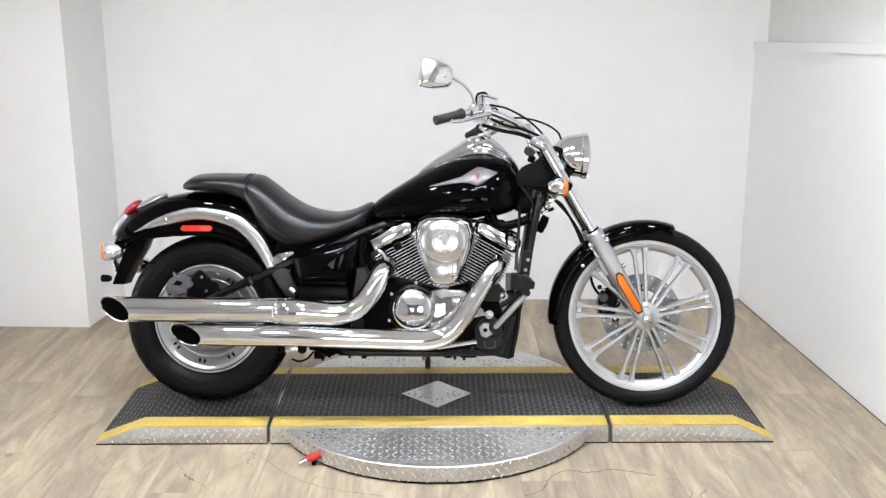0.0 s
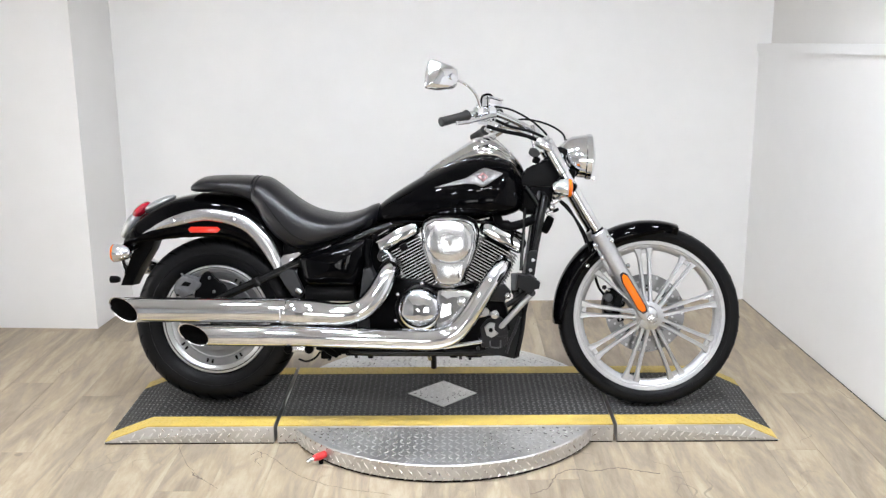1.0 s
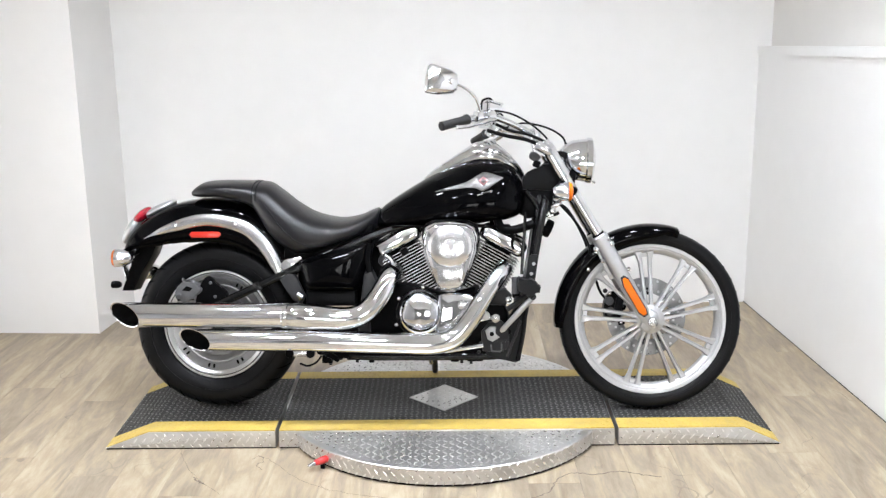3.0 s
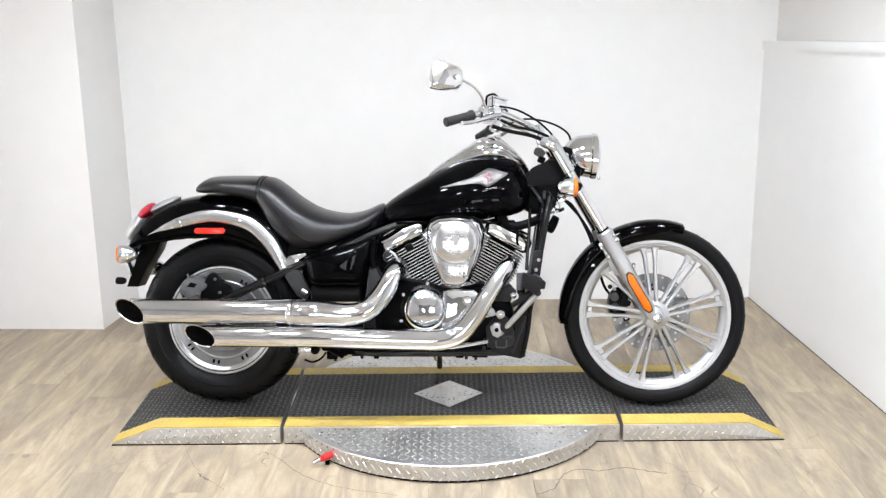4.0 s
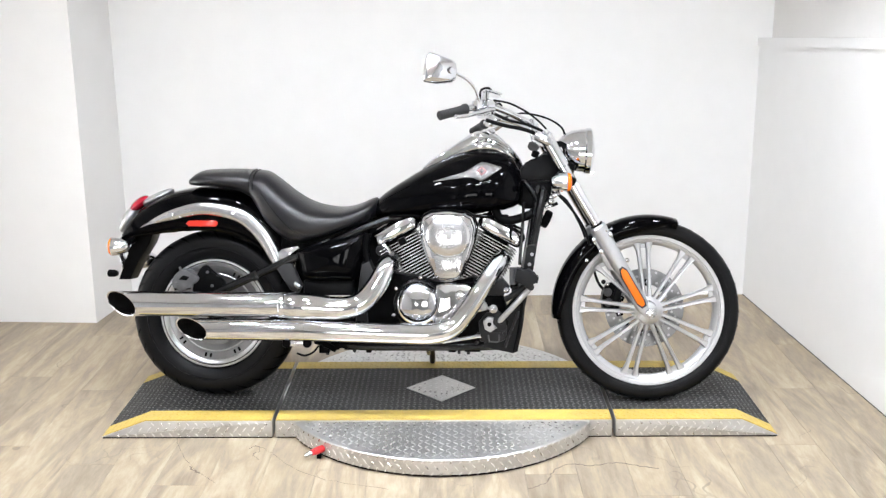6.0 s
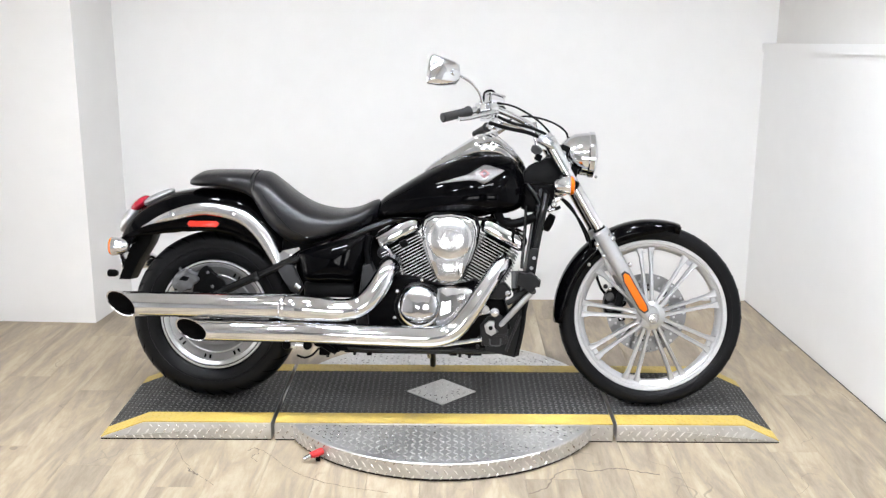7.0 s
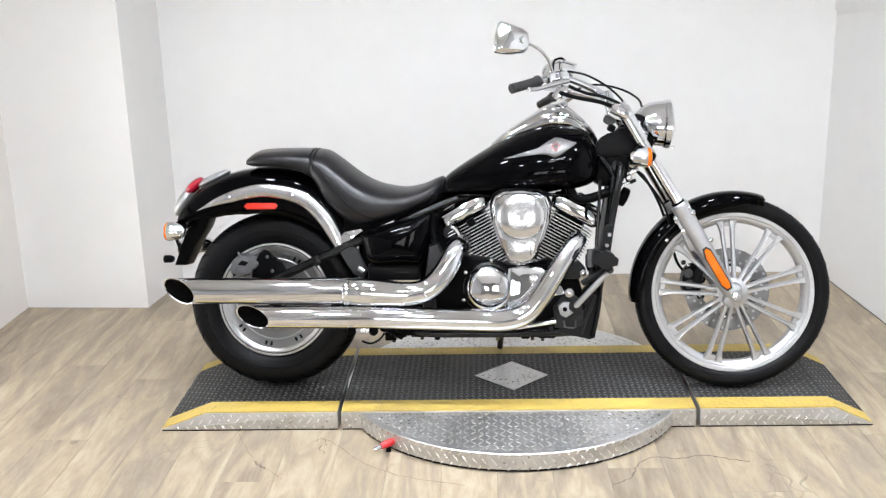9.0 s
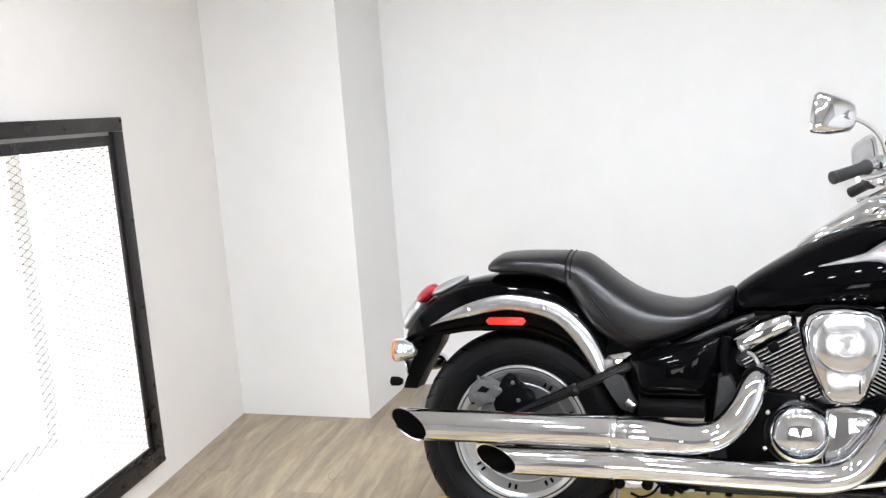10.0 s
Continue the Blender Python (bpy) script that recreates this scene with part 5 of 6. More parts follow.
part("lug", slab([(-0.585, 0.535), (-0.545, 0.555), (-0.515, 0.535), (-0.478, 0.455), (-0.492, 0.432), (-0.525, 0.44), (-0.555, 0.49)], -0.145, -0.115, 0.008), GREYPLASTIC, frame_ob, "grey frame lug")
part("lug_bolt", tube(bmesh.new(), [(-0.505, -0.15, 0.468), (-0.485, -0.155, 0.455)], 0.011, 12), SATIN, frame_ob)
part("inner_fender", boxed((-0.47, 0, 0.46), (0.10, 0.20, 0.24), None, 0.03), SATINBLACK, frame_ob)

# side cover and the box below it
def pillow(outline, y0, rise):
    """A bulging panel over an outline in x and z; it swells from y0 by rise."""
    pts = spline(outline + outline[:1], 4)[:-1]
    c = np.mean(np.array(pts), axis=0)
    rings = []
    for k, d in ((1.0, -0.35), (1.0, 0.0), (0.97, 0.22), (0.90, 0.42), (0.78, 0.64), (0.62, 0.82), (0.42, 0.94), (0.20, 0.99), (0.02, 1.0)):
        rings.append([(c[0] + (q[0] - c[0]) * k, y0 + rise * d, c[1] + (q[1] - c[1]) * k) for q in pts])
    return loft(bmesh.new(), rings)


sidec = part("side_cover_body", slab([(-0.497, 0.585), (-0.468, 0.598), (-0.36, 0.628), (-0.258, 0.660), (-0.245, 0.640), (-0.255, 0.56), (-0.283, 0.478), (-0.40, 0.474), (-0.470, 0.480), (-0.492, 0.54)], -0.140, 0.140, 0.010), SATINBLACK, bike, "black frame cover below the seat")
SIDE = [(-0.497, 0.585), (-0.42, 0.612), (-0.33, 0.638), (-0.256, 0.656), (-0.246, 0.62), (-0.258, 0.55), (-0.283, 0.484), (-0.36, 0.476), (-0.468, 0.482), (-0.488, 0.53)]
part("side_cover", pillow(SIDE, -0.142, -0.046), GLOSSBLACK, sidec, "gloss black side cover", 60)
part("side_cover", pillow(SIDE, 0.142, 0.046), GLOSSBLACK, sidec, "gloss black side cover", 60)
part("battery_box", boxed((-0.385, 0, 0.448), (0.185, 0.27, 0.06), None, 0.010), BLACKPLASTIC, sidec, "black plastic box")
part("side_bracket", slab([(-0.272, 0.43), (-0.258, 0.545), (-0.228, 0.555), (-0.212, 0.52), (-0.218, 0.43)], -0.178, -0.11, 0.010), GREYPLASTIC, sidec, "grey plastic bracket")
part("side_strap", bent([(-0.235, -0.15, 0.655), (-0.243, -0.155, 0.60), (-0.236, -0.16, 0.55)], 0.012, 10), SATINBLACK, sidec)

# engine
APEX = Vector((0.058, 0, 0.300))
case = part("engine", slab([(-0.235, 0.245), (-0.25, 0.44), (-0.17, 0.515), (-0.05, 0.50), (0.055, 0.455), (0.15, 0.50), (0.25, 0.46), (0.285, 0.35), (0.265, 0.235)], -0.150, 0.150, 0.020), SATINBLACK, bike, "black V-twin engine with polished fins and chrome covers")


def barrel(name, lean):
    ax = Matrix.Translation(APEX) @ Matrix.Rotation(radians(lean), 4, "Y")
    bm = bmesh.new()
    box(bm, (0, 0, 0.285), (0.115, 0.19, 0.22), None, 0.03)
    bm.transform(ax)
    body = part(name, bm, SATINBLACK, case, "black finned cylinder")
    n = 17
    for k in range(n):
        h = 0.190 + 0.0112 * k
        w = 0.172 + 0.012 * math.sin(k / n * math.pi)
        fin = boxed((0, 0, h), (w - 0.004, 0.238, 0.0030))
        fin.transform(ax)
        fin_ob = part("fin", fin, SATINBLACK, case)
        edge = bmesh.new()
        for c, sz in (((0, -0.1195, h), (w, 0.004, 0.0022)), ((0, 0.1195, h), (w, 0.004, 0.0022)), ((w / 2 - 0.001, 0, h), (0.004, 0.235, 0.0022)), ((-w / 2 + 0.001, 0, h), (0.004, 0.235, 0.0022))):
            box(edge, c, sz)
        edge.transform(ax)
        part("fin_edge", edge, FINEDGE, case)
    top = bmesh.new()
    box(top, (0, -0.012, 0.410), (0.186, 0.222, 0.062), None, 0.022, 4)
    box(top, (0.0, -0.012, 0.436), (0.150, 0.150, 0.030), None, 0.013, 3)
    top.transform(ax)
    part(name + "_cover", top, CHROME, case, "chrome rocker cover")
    for u in (-0.07, 0.07):
        part("cover_bolt", domed(ax @ Vector((u, -0.118, 0.40)), TO_RIGHT, 0.008, 0.008, 10), SATIN, case)


barrel("rear_cylinder", -28.5)
barrel("front_cylinder", 28.5)
part("plug_cap", boxed((-0.112, -0.125, 0.622), (0.030, 0.02, 0.028), Matrix.Rotation(radians(-28), 4, "Y"), 0.006), SATINBLACK, case)

air = [(-0.028, 0.722), (0.0, 0.738), (0.06, 0.742), (0.12, 0.738), (0.150, 0.722), (0.163, 0.688), (0.155, 0.635), (0.138, 0.580), (0.114, 0.512), (0.095, 0.494), (0.06, 0.489), (0.025, 0.494), (0.006, 0.512), (-0.018, 0.580), (-0.035, 0.635), (-0.042, 0.688)]
cleaner = part("air_cleaner", slab(air, -0.232, -0.150, 0.016, 4), CHROME, bike, "chrome teardrop air cleaner cover", 50)
inner = [(0.06 + (x - 0.06) * 0.90, 0.620 + (z - 0.620) * 0.925) for x, z in air]
rim_line = [(0.06 + (x - 0.06) * 0.92, 0.620 + (z - 0.620) * 0.942) for x, z in air]
# thin dark ring that outlines the raised plate
part("groove", slab(rim_line, -0.2328, -0.2285), GREYPLASTIC, cleaner, "thin dark line round the raised plate")
part("front_plate", slab(inner, -0.2395, -0.228, 0.005, 3), CHROME, cleaner, "raised chrome plate", 50)
part("boss", lathe(bmesh.new(), [(0.080, 0.0), (0.080, 0.004), (0.077, 0.009), (0.066, 0.015), (0.050, 0.0195), (0.039, 0.0205), (0.0375, 0.0235), (0.0325, 0.0240), (0.030, 0.0205), (0.016, 0.0215), (0.0001, 0.022)], 64, Matrix.Translation((0.062, -0.2385, 0.655)) @ TO_RIGHT), SATIN, cleaner, "round satin boss")
part("crest", slab([(0.040, 0.668), (0.056, 0.672), (0.072, 0.680), (0.082, 0.672), (0.070, 0.664), (0.074, 0.650), (0.062, 0.642), (0.054, 0.652), (0.058, 0.662), (0.046, 0.660)], -0.2625, -0.2590, 0.001), GREYALU, cleaner, "small grey crest")
part("face_slot", boxed((0.094, -0.2445, 0.545), (0.0035, 0.003, 0.040), None, 0.001), GREYPLASTIC, cleaner, "narrow dark slot")
for x in (0.022, 0.102):
    part("face_screw", domed((x, -0.2390, 0.526), TO_RIGHT, 0.0055, 0.004, 10), SATIN, cleaner)
part("lower_panel", slab([(0.010, 0.585), (0.112, 0.585), (0.104, 0.520), (0.094, 0.512), (0.032, 0.512), (0.022, 0.520)], -0.244, -0.238, 0.002), SATIN, cleaner, "satin lower panel")
part("back_plate", slab([(0.06 + (x - 0.06) * 1.06, 0.62 + (z - 0.62) * 1.04) for x, z in air], -0.152, -0.135, 0.004), SATINBLACK, cleaner, "black back plate")

CLX, CLZ = -0.050, 0.398
clutch = part("clutch_cover", lathe(bmesh.new(), [(0.080, 0.010), (0.080, 0.020), (0.078, 0.027), (0.072, 0.036), (0.055, 0.045), (0.03, 0.0500), (0.0001, 0.0515)], 64, Matrix.Translation((CLX, -0.160, CLZ)) @ TO_RIGHT), CHROME, bike, "round domed chrome clutch cover", 50)
part("flange", lathe(bmesh.new(), [(0.093, 0.0), (0.093, 0.010), (0.089, 0.015), (0.082, 0.017), (0.079, 0.012), (0.060, 0.010)], 64, Matrix.Translation((CLX, -0.160, CLZ)) @ TO_RIGHT), TUBEBLACK, clutch, "black clutch cover flange", 50)
for k in range(6):
    a = radians(60 * k + 25)
    part("bolt", domed((CLX + 0.0985 * math.cos(a), -0.165, CLZ + 0.0985 * math.sin(a)), TO_RIGHT, 0.007, 0.010, 10), SATIN, clutch)
part("case_cover", slab([(0.015, 0.468), (0.06, 0.482), (0.13, 0.472), (0.178, 0.44), (0.172, 0.385), (0.12, 0.335), (0.05, 0.305), (0.0, 0.305)], -0.190, -0.145, 0.012, 3), CHROME, clutch, "chrome engine side cover", 50)
part("filler_plug", domed((0.105, -0.19, 0.435), TO_RIGHT, 0.018, 0.014, 16), SATIN, clutch)
part("oil_filter", rod((0.13, -0.10, 0.30), (0.20, -0.10, 0.30), 0.035, 20), SATINBLACK, case)


# exhausts
def slash_pipe(x0, x1, c, r, cut, inner=False):
    """A pipe along x from x0 back to x1, cut aslant so that its mouth looks out and down."""
    n, nrm = 32, (-1.0, -cut, -0.45)
    xs = [x0] if inner else [x0, x0 - 0.004]
    rings = [[(x, c[0] + r * math.cos(2 * math.pi * k / n), c[1] + r * math.sin(2 * math.pi * k / n)) for k in range(n)] for x in xs]
    tip = []
    for k in range(n):
        dy, dz = r * math.cos(2 * math.pi * k / n), r * math.sin(2 * math.pi * k / n)
        tip.append((x1 - (nrm[1] * dy + nrm[2] * dz) / nrm[0], c[0] + dy, c[1] + dz))
    return rings, tip


def muffler(name, x0, x1, y, z, r, cut, label):
    bm = bmesh.new()
    out, tip = slash_pipe(x0, x1, (y, z), r, cut)
    _, lip = slash_pipe(x0, x1 + 0.0015, (y, z), r - 0.003, cut)
    back, _ = slash_pipe(x1 + 0.14, x1, (y, z), r - 0.003, cut, True)
    mid = [tuple(np.array(a) * 0.5 + np.array(b) * 0.5) for a, b in zip(out[-1], tip)]
    loft(bm, [[(x0, y, z)] * 32] + out + [mid, tip, lip], True, False)
    bmesh.ops.remove_doubles(bm, verts=bm.verts, dist=1e-5)
    ob = part(name, bm, CHROME, bike, label)
    # near-black inside of the pipe
    bore = bmesh.new()
    loft(bore, [[(q[0], y + (q[1] - y) * 0.995, z + (q[2] - z) * 0.995) for q in lip], back[0], [(x1 + 0.14, y, z)] * 32], True, False)
    bmesh.ops.remove_doubles(bore, verts=bore.verts, dist=1e-5)
    part("bore", bore, RECESSDARK, ob, "dark pipe mouth")
    return ob


up = muffler("upper_muffler", -0.53, -1.112, -0.255, 0.404, 0.0455, 1.40, "chrome slash-cut upper muffler")
part("header_pipe", bent([(-0.525, -0.255, 0.402), (-0.42, -0.255, 0.398), (-0.32, -0.255, 0.393), (-0.25, -0.248, 0.411), (-0.20, -0.232, 0.465), (-0.165, -0.205, 0.530), (-0.145, -0.15, 0.56)], list(np.interp(range(37), [0, 1, 2, 5, 9, 14, 20, 30, 36], [0.044, 0.0475, 0.0490, 0.0480, 0.0425, 0.0405, 0.0405, 0.037, 0.031])), 28), CHROME, up, "chrome header shield", 60)
part("band_clamp", tube(bmesh.new(), [(-0.540, -0.255, 0.403), (-0.536, -0.255, 0.403), (-0.524, -0.255, 0.402), (-0.520, -0.255, 0.402)], [0.0455, 0.0482, 0.0482, 0.046], 28), CHROME, up)
lo = muffler("lower_muffler", -0.45, -0.861, -0.255, 0.314, 0.0405, 1.60, "chrome slash-cut lower muffler")
part("header_pipe", bent([(-0.455, -0.255, 0.313), (-0.30, -0.255, 0.308), (-0.10, -0.255, 0.303), (0.0, -0.255, 0.303), (0.075, -0.252, 0.325), (0.130, -0.244, 0.385), (0.185, -0.230, 0.470), (0.235, -0.21, 0.545), (0.258, -0.17, 0.572)], list(np.interp(range(49), [0, 20, 36, 48], [0.0395, 0.0385, 0.033, 0.030])), 28), CHROME, lo, "chrome header shield", 60)
hang = part("exhaust_bracket", boxed((-0.485, -0.235, 0.262), (0.075, 0.03, 0.022), None, 0.004), SATIN, bike, "metal muffler hanger")
for x in (-0.52, -0.445):
    part("hanger_foot", domed((x, -0.235, 0.262), TO_RIGHT, 0.016, 0.02, 14), SATINBLACK, hang)
part("hanger_arm", bent([(-0.42, -0.20, 0.262), (-0.40, -0.17, 0.25), (-0.36, -0.14, 0.22)], 0.012, 10), SATINBLACK, hang)
part("shield_screw", domed((-0.262, -0.297, 0.395), TO_RIGHT, 0.007, 0.006, 10), SATIN, up)

part("flange", bent([(-0.180, -0.150, 0.612), (-0.160, -0.158, 0.600), (-0.150, -0.165, 0.578), (-0.152, -0.168, 0.556)], 0.0075, 10), CHROME, up, "curled chrome flange")
part("pipe_collar", tube(bmesh.new(), [(-0.168, -0.196, 0.532), (-0.160, -0.186, 0.541), (-0.152, -0.172, 0.550)], [0.0365, 0.0385, 0.0365], 20), SATINBLACK, up, "dark pipe collar")
part("brake_rod", rod((0.040, -0.195, 0.264), (0.180, -0.190, 0.286), 0.0085, 12), CHROME, lo, "chrome rod")
core = part("frame_core", slab([(-0.300, 0.285), (-0.300, 0.46), (-0.262, 0.56), (-0.240, 0.675), (-0.205, 0.690), (-0.176, 0.655), (-0.150, 0.60), (-0.150, 0.285)], -0.085, 0.085, 0.012), SATINBLACK, bike, "black castings between the engine and the frame")
part("lower_core", boxed((-0.36, 0, 0.325), (0.15, 0.22, 0.085), None, 0.012), SATINBLACK, core)
part("starter_cover", boxed((-0.262, -0.105, 0.335), (0.045, 0.05, 0.09), None, 0.008), GREYPLASTIC, core, "dark grey cover")
part("cover_bolt", domed((-0.292, -0.13, 0.352), TO_RIGHT, 0.006, 0.012, 10), SATIN, core)
part("solenoid", domed((-0.190, -0.085, 0.585), TO_RIGHT, 0.022, 0.03, 18), GREYPLASTIC, core)

# radiator
rad = part("radiator", slab([(0.374, 0.745), (0.390, 0.745), (0.372, 0.60), (0.350, 0.48), (0.322, 0.24), (0.296, 0.24), (0.330, 0.48), (0.352, 0.60)], -0.110, 0.110, 0.005), BLACKPLASTIC, bike, "black radiator between the frame tubes")
part("side_tank", bent([(0.408, -0.105, 0.812), (0.390, -0.125, 0.720), (0.370, -0.130, 0.61), (0.355, -0.128, 0.52)], [0.015] * 13 + [0.0155, 0.016, 0.0165, 0.017, 0.0175, 0.0175], 14), TUBEBLACK, rad, "radiator side tank")
part("hose", bent([(0.226, -0.10, 0.762), (0.232, -0.11, 0.736), (0.250, -0.112, 0.706), (0.288, -0.112, 0.700), (0.335, -0.11, 0.712), (0.365, -0.10, 0.722)], 0.0165, 14), SATINBLACK, rad, "black coolant hose")
part("drain_pipe", bent([(0.334, -0.13, 0.77), (0.331, -0.135, 0.69), (0.325, -0.135, 0.60), (0.322, -0.135, 0.54)], 0.0062, 8), TUBEBLACK, rad)
part("vent_hose", bent([(0.284, -0.11, 0.690), (0.290, -0.115, 0.672), (0.286, -0.118, 0.650), (0.293, -0.118, 0.630)], 0.0075, 10), SATINBLACK, rad, "thin black vent hose")
part("lower_guard", slab([(0.19, 0.236), (0.20, 0.30), (0.27, 0.36), (0.31, 0.44), (0.342, 0.44), (0.318, 0.222), (0.30, 0.214), (0.24, 0.228)], -0.158, -0.110, 0.008), DARKRUBBER, rad, "black plastic lower guard")
part("guard_edge", bent([(0.337, -0.160, 0.432), (0.331, -0.162, 0.350), (0.322, -0.162, 0.290), (0.308, -0.160, 0.224)], 0.0085, 10), TUBEBLACK, rad, "rounded black outer edge of the guard")
part("guard_rib", bent([(0.318, -0.160, 0.372), (0.302, -0.162, 0.325), (0.284, -0.162, 0.282), (0.270, -0.160, 0.238)], 0.0055, 10), GREYPLASTIC, rad)
part("guard_rib", bent([(0.215, -0.160, 0.300), (0.245, -0.162, 0.296), (0.276, -0.161, 0.300)], 0.0050, 10), GREYPLASTIC, rad)
# uncut guard: this black patch carries the shade of an oval hole
part("guard_hole", slab([(0.262, 0.346), (0.268, 0.352), (0.282, 0.338), (0.284, 0.322), (0.272, 0.318), (0.262, 0.330)], -0.1605, -0.156, 0.002), SATINBLACK, rad, "dark patch in place of an opening in the guard")
part("horn", domed((0.412, -0.04, 0.700), Matrix.Rotation(radians(115), 4, "Y"), 0.034, 0.026, 24), SATINBLACK, rad, "black horn")

# forward controls on the near side
peg = part("foot_peg", slab([(0.300, 0.498), (0.306, 0.545), (0.338, 0.534), (0.350, 0.540), (0.368, 0.530), (0.372, 0.518), (0.386, 0.513), (0.382, 0.492), (0.362, 0.494), (0.352, 0.470), (0.338, 0.478), (0.330, 0.492)], -0.290, -0.220, 0.005, 2), DARKRUBBER, bike, "dark grey rubber foot peg")
part("peg_pivot", tube(bmesh.new(), [(0.294, -0.235, 0.542), (0.296, -0.235, 0.482)], [0.012, 0.012], 14), CALIPER, peg)
part("peg_arm", bent([(0.268, -0.222, 0.424), (0.290, -0.226, 0.438), (0.325, -0.230, 0.464), (0.358, -0.232, 0.486)], 0.0105, 12), DARKRUBBER, peg, "black rubber-sleeved lever above the pedal")
part("peg_link", boxed((0.335, -0.205, 0.468), (0.050, 0.03, 0.022), Matrix.Rotation(radians(-38), 4, "Y"), 0.006), GREYPLASTIC, peg)
part("peg_cup", tube(bmesh.new(), [(0.304, -0.20, 0.470), (0.304, -0.20, 0.440), (0.300, -0.20, 0.425)], [0.013, 0.013, 0.009], 14), GREYPLASTIC, peg)
part("peg_mount", boxed((0.300, -0.16, 0.485), (0.030, 0.10, 0.05), None, 0.008), SATINBLACK, peg)
gusset = part("side_plate", slab([(0.334, 0.500), (0.345, 0.606), (0.356, 0.616), (0.378, 0.616), (0.376, 0.596), (0.366, 0.500)], -0.158, -0.146, 0.003), DARKRUBBER, bike, "dark grey frame plate with two bolts")
for z in (0.545, 0.582):
    part("bolt", domed((0.334 + (z - 0.5) * 0.24 + 0.012, -0.158, z), TO_RIGHT, 0.0065, 0.004, 12), GREYALU, gusset)
pedal = part("brake_pedal", tube(bmesh.new(), [(0.246, -0.205, 0.340), (0.252, -0.210, 0.347), (0.300, -0.222, 0.402), (0.352, -0.230, 0.462), (0.360, -0.230, 0.470)], [0.006, 0.0100, 0.0108, 0.0120, 0.0085], 14), CASTALU, bike, "silver brake pedal")
part("rubber", tube(bmesh.new(), [(0.352, -0.205, 0.476), (0.358, -0.285, 0.478)], 0.012, 14), GREYPLASTIC, pedal, "pedal rubber")
part("pivot", domed((0.226, -0.178, 0.386), TO_RIGHT, 0.017, 0.022, 22), SATIN, pedal)
part("pivot_collar", domed((0.190, -0.168, 0.392), TO_RIGHT, 0.015, 0.016, 16), GREYALU, pedal)
part("link", rod((0.150, -0.168, 0.372), (0.225, -0.172, 0.390), 0.008, 10), SATIN, pedal)
part("joint", domed((0.273, -0.185, 0.455), TO_RIGHT, 0.012, 0.014, 14), SATIN, pedal)
part("casting", slab([(0.188, 0.335), (0.205, 0.352), (0.228, 0.350), (0.222, 0.325), (0.240, 0.312), (0.215, 0.296), (0.196, 0.306)], -0.180, -0.160, 0.004), GREYALU, pedal, "grey cast bracket")
# raised dark cap for the bracket's hole, its shade given by colour
part("casting_hole", domed((0.212, -0.180, 0.326), TO_RIGHT, 0.008, 0.004, 12), RECESSDARK, pedal)
part("mount", slab([(0.178, 0.258), (0.172, 0.330), (0.20, 0.365), (0.245, 0.372), (0.275, 0.350), (0.278, 0.270), (0.24, 0.252)], -0.162, -0.140, 0.006), GREYPLASTIC, pedal, "dark grey control bracket")
part("upper_mount", slab([(0.205, 0.430), (0.212, 0.480), (0.262, 0.488), (0.285, 0.462), (0.262, 0.428)], -0.165, -0.120, 0.006), GREYPLASTIC, pedal, "dark grey bracket")
part("loop", bent([(0.209, -0.168, 0.283), (0.210, -0.178, 0.274), (0.213, -0.178, 0.263), (0.230, -0.178, 0.261), (0.246, -0.178, 0.263), (0.248, -0.178, 0.274), (0.248, -0.168, 0.286)], 0.0028, 8), CALIPER, pedal, "small metal loop")
for x, z, r in ((0.255, 0.335, 0.012), (0.268, 0.290, 0.008), (0.172, 0.285, 0.009), (0.165, 0.255, 0.007)):
    part("bolt", domed((x, -0.162, z), TO_RIGHT, r, 0.008, 12), GREYPLASTIC, pedal)

# belly: hoses, stand and its pivot
belly = part("under_rail", boxed((-0.12, -0.10, 0.238), (0.52, 0.10, 0.030), None, 0.010), SATINBLACK, bike, "black underside rails and fittings")
for x, lx, lz, z in ((-0.40, 0.040, 0.030, 0.220), (-0.352, 0.018, 0.016, 0.226), (-0.300, 0.055, 0.012, 0.224), (-0.235, 0.020, 0.024, 0.220), (-0.130, 0.085, 0.010, 0.222), (0.075, 0.030, 0.018, 0.222), (0.150, 0.060, 0.014, 0.222)):
    part("fitting", boxed((x, -0.13, z), (lx, 0.03, lz), None, 0.004), SATINBLACK, belly)
for x, z in ((-0.39, 0.203), (-0.29, 0.213), (0.10, 0.212), (0.135, 0.210)):
    part("fitting_bolt", tube(bmesh.new(), [(x, -0.13, z + 0.012), (x, -0.13, z - 0.006)], 0.006, 10), GREYPLASTIC, belly)
part("drain_hose", bent([(-0.42, -0.15, 0.235), (-0.44, -0.16, 0.212), (-0.47, -0.16, 0.200), (-0.50, -0.15, 0.206)], 0.004, 8), BLACKPLASTIC, belly, "thin black drain hose")
stand = part("side_stand", bent([(-0.02, 0.12, 0.20), (-0.02, 0.22, 0.165), (-0.025, 0.34, 0.118), (-0.03, 0.42, 0.090)], 0.012, 12), SATINBLACK, bike, "black side stand")
part("foot", boxed((-0.03, 0.428, 0.1075), (0.055, 0.04, 0.010), Matrix.Rotation(radians(11.5), 4, "X"), 0.004), SATINBLACK, stand)
part("spring", rod((-0.03, 0.05, 0.185), (-0.03, 0.15, 0.165), 0.008, 10), SATIN, stand)
part("drain_bolt", tube(bmesh.new(), [(-0.03, -0.02, 0.24), (-0.03, -0.02, 0.212), (-0.03, -0.02, 0.205)], [0.02, 0.018, 0.010], 14), GREYALU, belly)

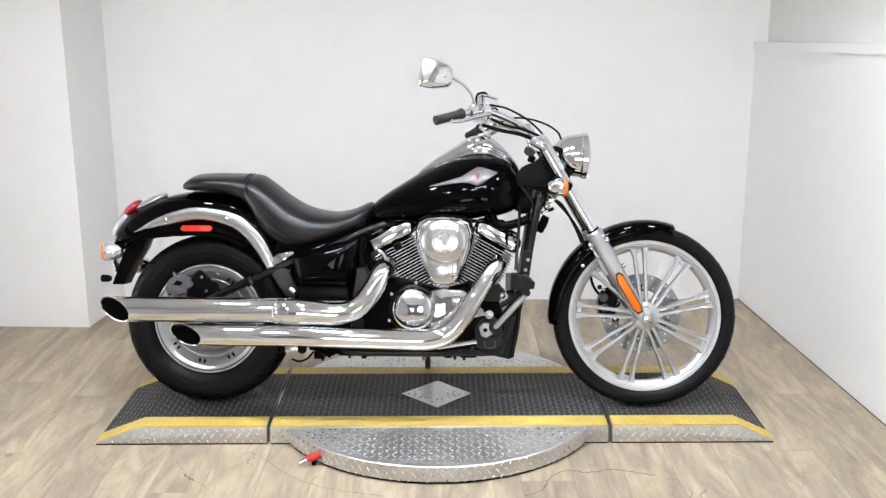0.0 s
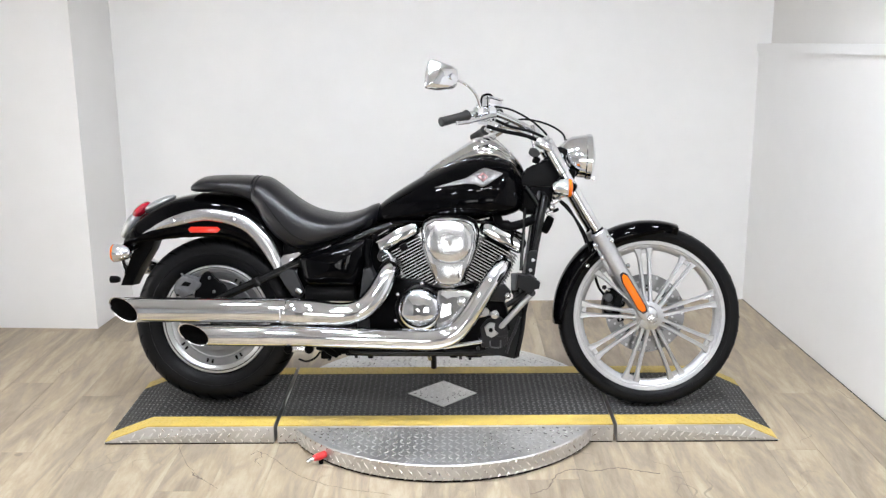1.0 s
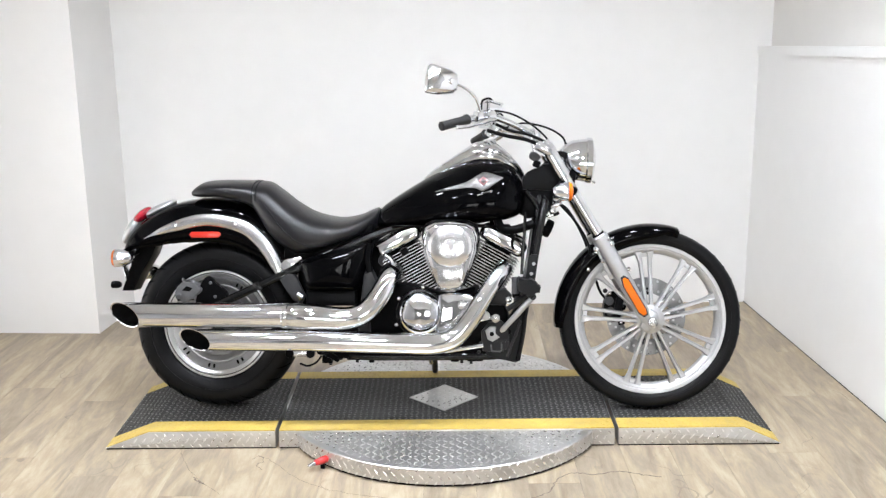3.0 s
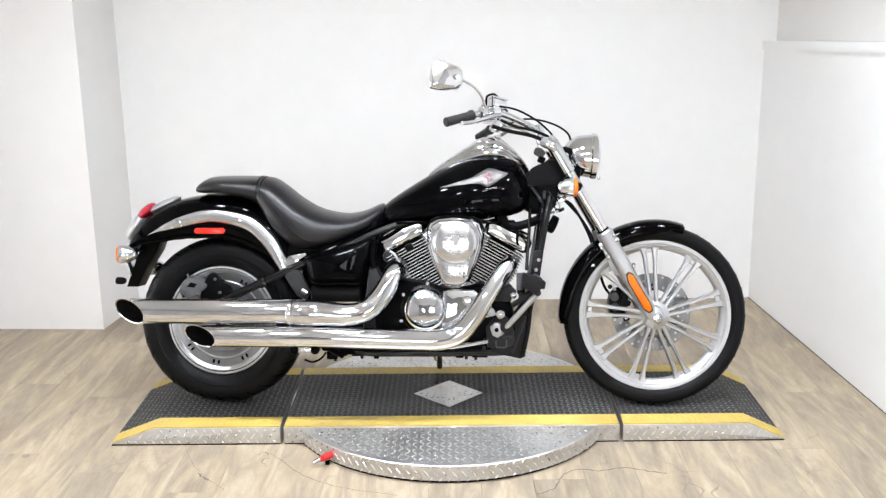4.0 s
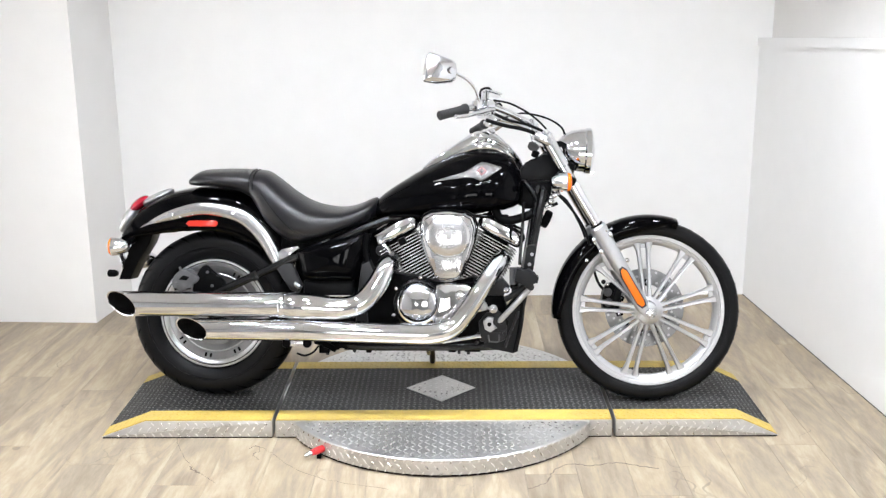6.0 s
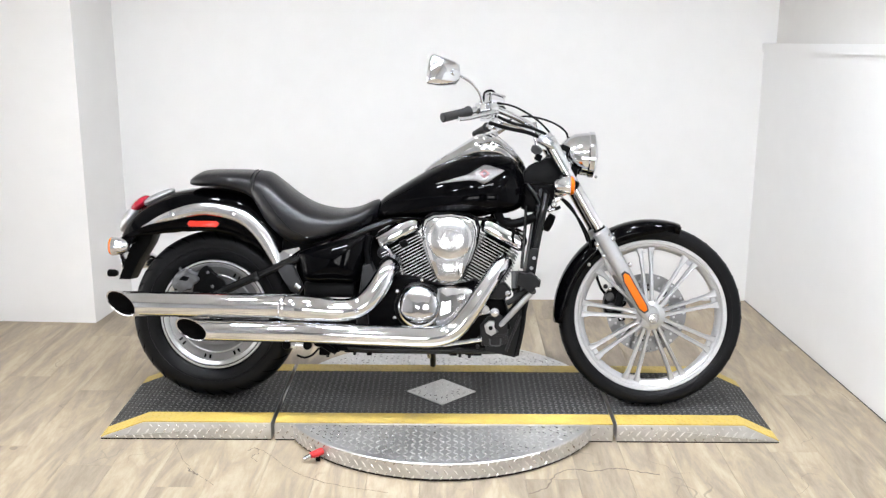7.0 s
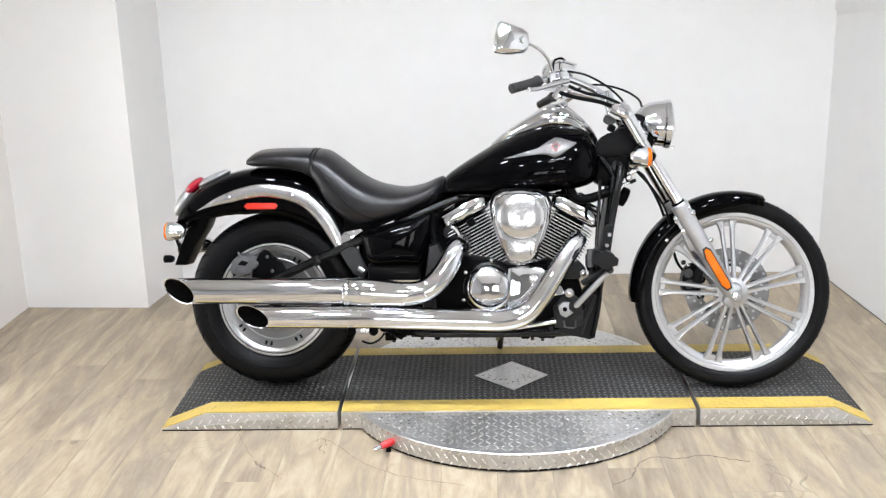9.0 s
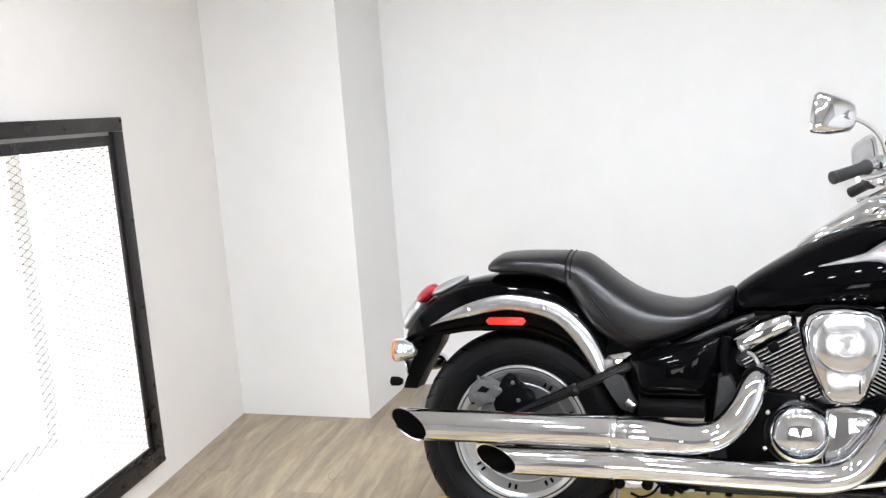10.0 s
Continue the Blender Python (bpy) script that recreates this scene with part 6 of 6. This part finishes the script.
# proportions trued up: outer parts a touch lower, the upper and rear body a touch longer
KEEP = {o for top_ob in (rear_wheel, front_wheel, bar) for o in (top_ob, *top_ob.children_recursive)}
for ob in bike.children_recursive:
    if ob.type == "MESH" and ob not in KEEP:
        for v in ob.data.vertices:
            x, y, z = v.co
            v.co.z = z - 0.052 * abs(y) - 0.001 - 0.012 * min(1.0, abs(y) / 0.15)
            v.co.x = x + (x - 0.05) * z * 0.0145 + x * abs(x) * -0.0111 * (1 if x > 0 else -1)


# old cracks and drag marks in the floor's surface
def scratch(points, width, seed):
    rnd = random.Random(seed)
    pts = spline(points, 6)
    bm = bmesh.new()
    low = []
    for i, q in enumerate(pts):
        a, b = pts[max(i - 1, 0)], pts[min(i + 1, len(pts) - 1)]
        d = np.array([b[1] - a[1], a[0] - b[0]])
        d = d / (np.linalg.norm(d) + 1e-9)
        c = np.array(q) + d * rnd.uniform(-0.004, 0.004)
        w = width * rnd.uniform(0.35, 1.0)
        low.append([(c[0] - d[0] * w, c[1] - d[1] * w, 0.0001), (c[0] - d[0] * w * 0.5, c[1] - d[1] * w * 0.5, 0.0007), (c[0] + d[0] * w * 0.5, c[1] + d[1] * w * 0.5, 0.0007), (c[0] + d[0] * w, c[1] + d[1] * w, 0.0001)])
    loft(bm, low)
    part("scratch", bm, SCUFF, FLOOR, "old brown crack in the floor surface")


scratch([(0.321, -0.617), (0.383, -0.57), (0.418, -0.485), (0.482, -0.435), (0.549, -0.448), (0.639, -0.427), (0.704, -0.449), (0.777, -0.471)], 0.0034, 1)
scratch([(-0.952, -0.205), (-0.892, -0.345), (-0.815, -0.475), (-0.723, -0.569)], 0.0010, 2)
scratch([(-0.649, -0.278), (-0.578, -0.334), (-0.491, -0.448), (-0.354, -0.548), (-0.142, -0.617)], 0.0011, 3)
scratch([(-0.844, -0.445), (-0.818, -0.479), (-0.793, -0.496)], 0.0050, 4)
scratch([(-0.664, -0.306), (-0.638, -0.283), (-0.62, -0.324), (-0.639, -0.351), (-0.615, -0.396)], 0.0016, 5)

# dark joint along the foot of the side wall
foot = []
for y in (BACK, MEET):
    x = right_at(y)
    foot.append([(x - 0.002, y, 0.0), (x + 0.004, y, 0.0), (x + 0.004, y, 0.0035), (x - 0.002, y, 0.0035)])
solid("trim_joint", loft(bmesh.new(), foot), GREYPLASTIC, "thin dark joint between the floor and the side wall", "trim", "structure")

# ---- floor planks ----
PW, PL = 0.178, 1.22
pl = bmesh.new()
box(pl, (0, 0, -0.004), (PW - 0.0007, PL - 0.0007, 0.008), None, 0.0004, 1)
plank_mesh = finish("plank", pl, OAK)
FLOOR_NEAR, FLOOR_BACK = NEAR - 0.08, BACK + 0.08
col = 0
x = LEFT + 0.03
while x < 2.2:
    y = NEAR - 0.7 + ((col * 0.437) % 1.0) * PL
    while y < FLOOR_BACK + PL / 2:
        y0, y1 = max(y - PL / 2, FLOOR_NEAR), min(y + PL / 2, FLOOR_BACK)
        if y1 - y0 > 0.03 and x - PW / 2 < right_at(y1) + 0.08:
            if y1 - y0 > PL - 0.001:
                ob = new("plank", plank_mesh)
                ob.location = (x, y, 0)
            else:
                cut = box(bmesh.new(), (0, 0, -0.004), (PW - 0.0007, y1 - y0 - 0.0007, 0.008), None, 0.0004, 1)
                ob = new("plank", finish("plank", cut, OAK))
                ob.location = (x, (y0 + y1) / 2, 0)
            ob.parent = FLOOR
        y += PL
    x += PW
    col += 1
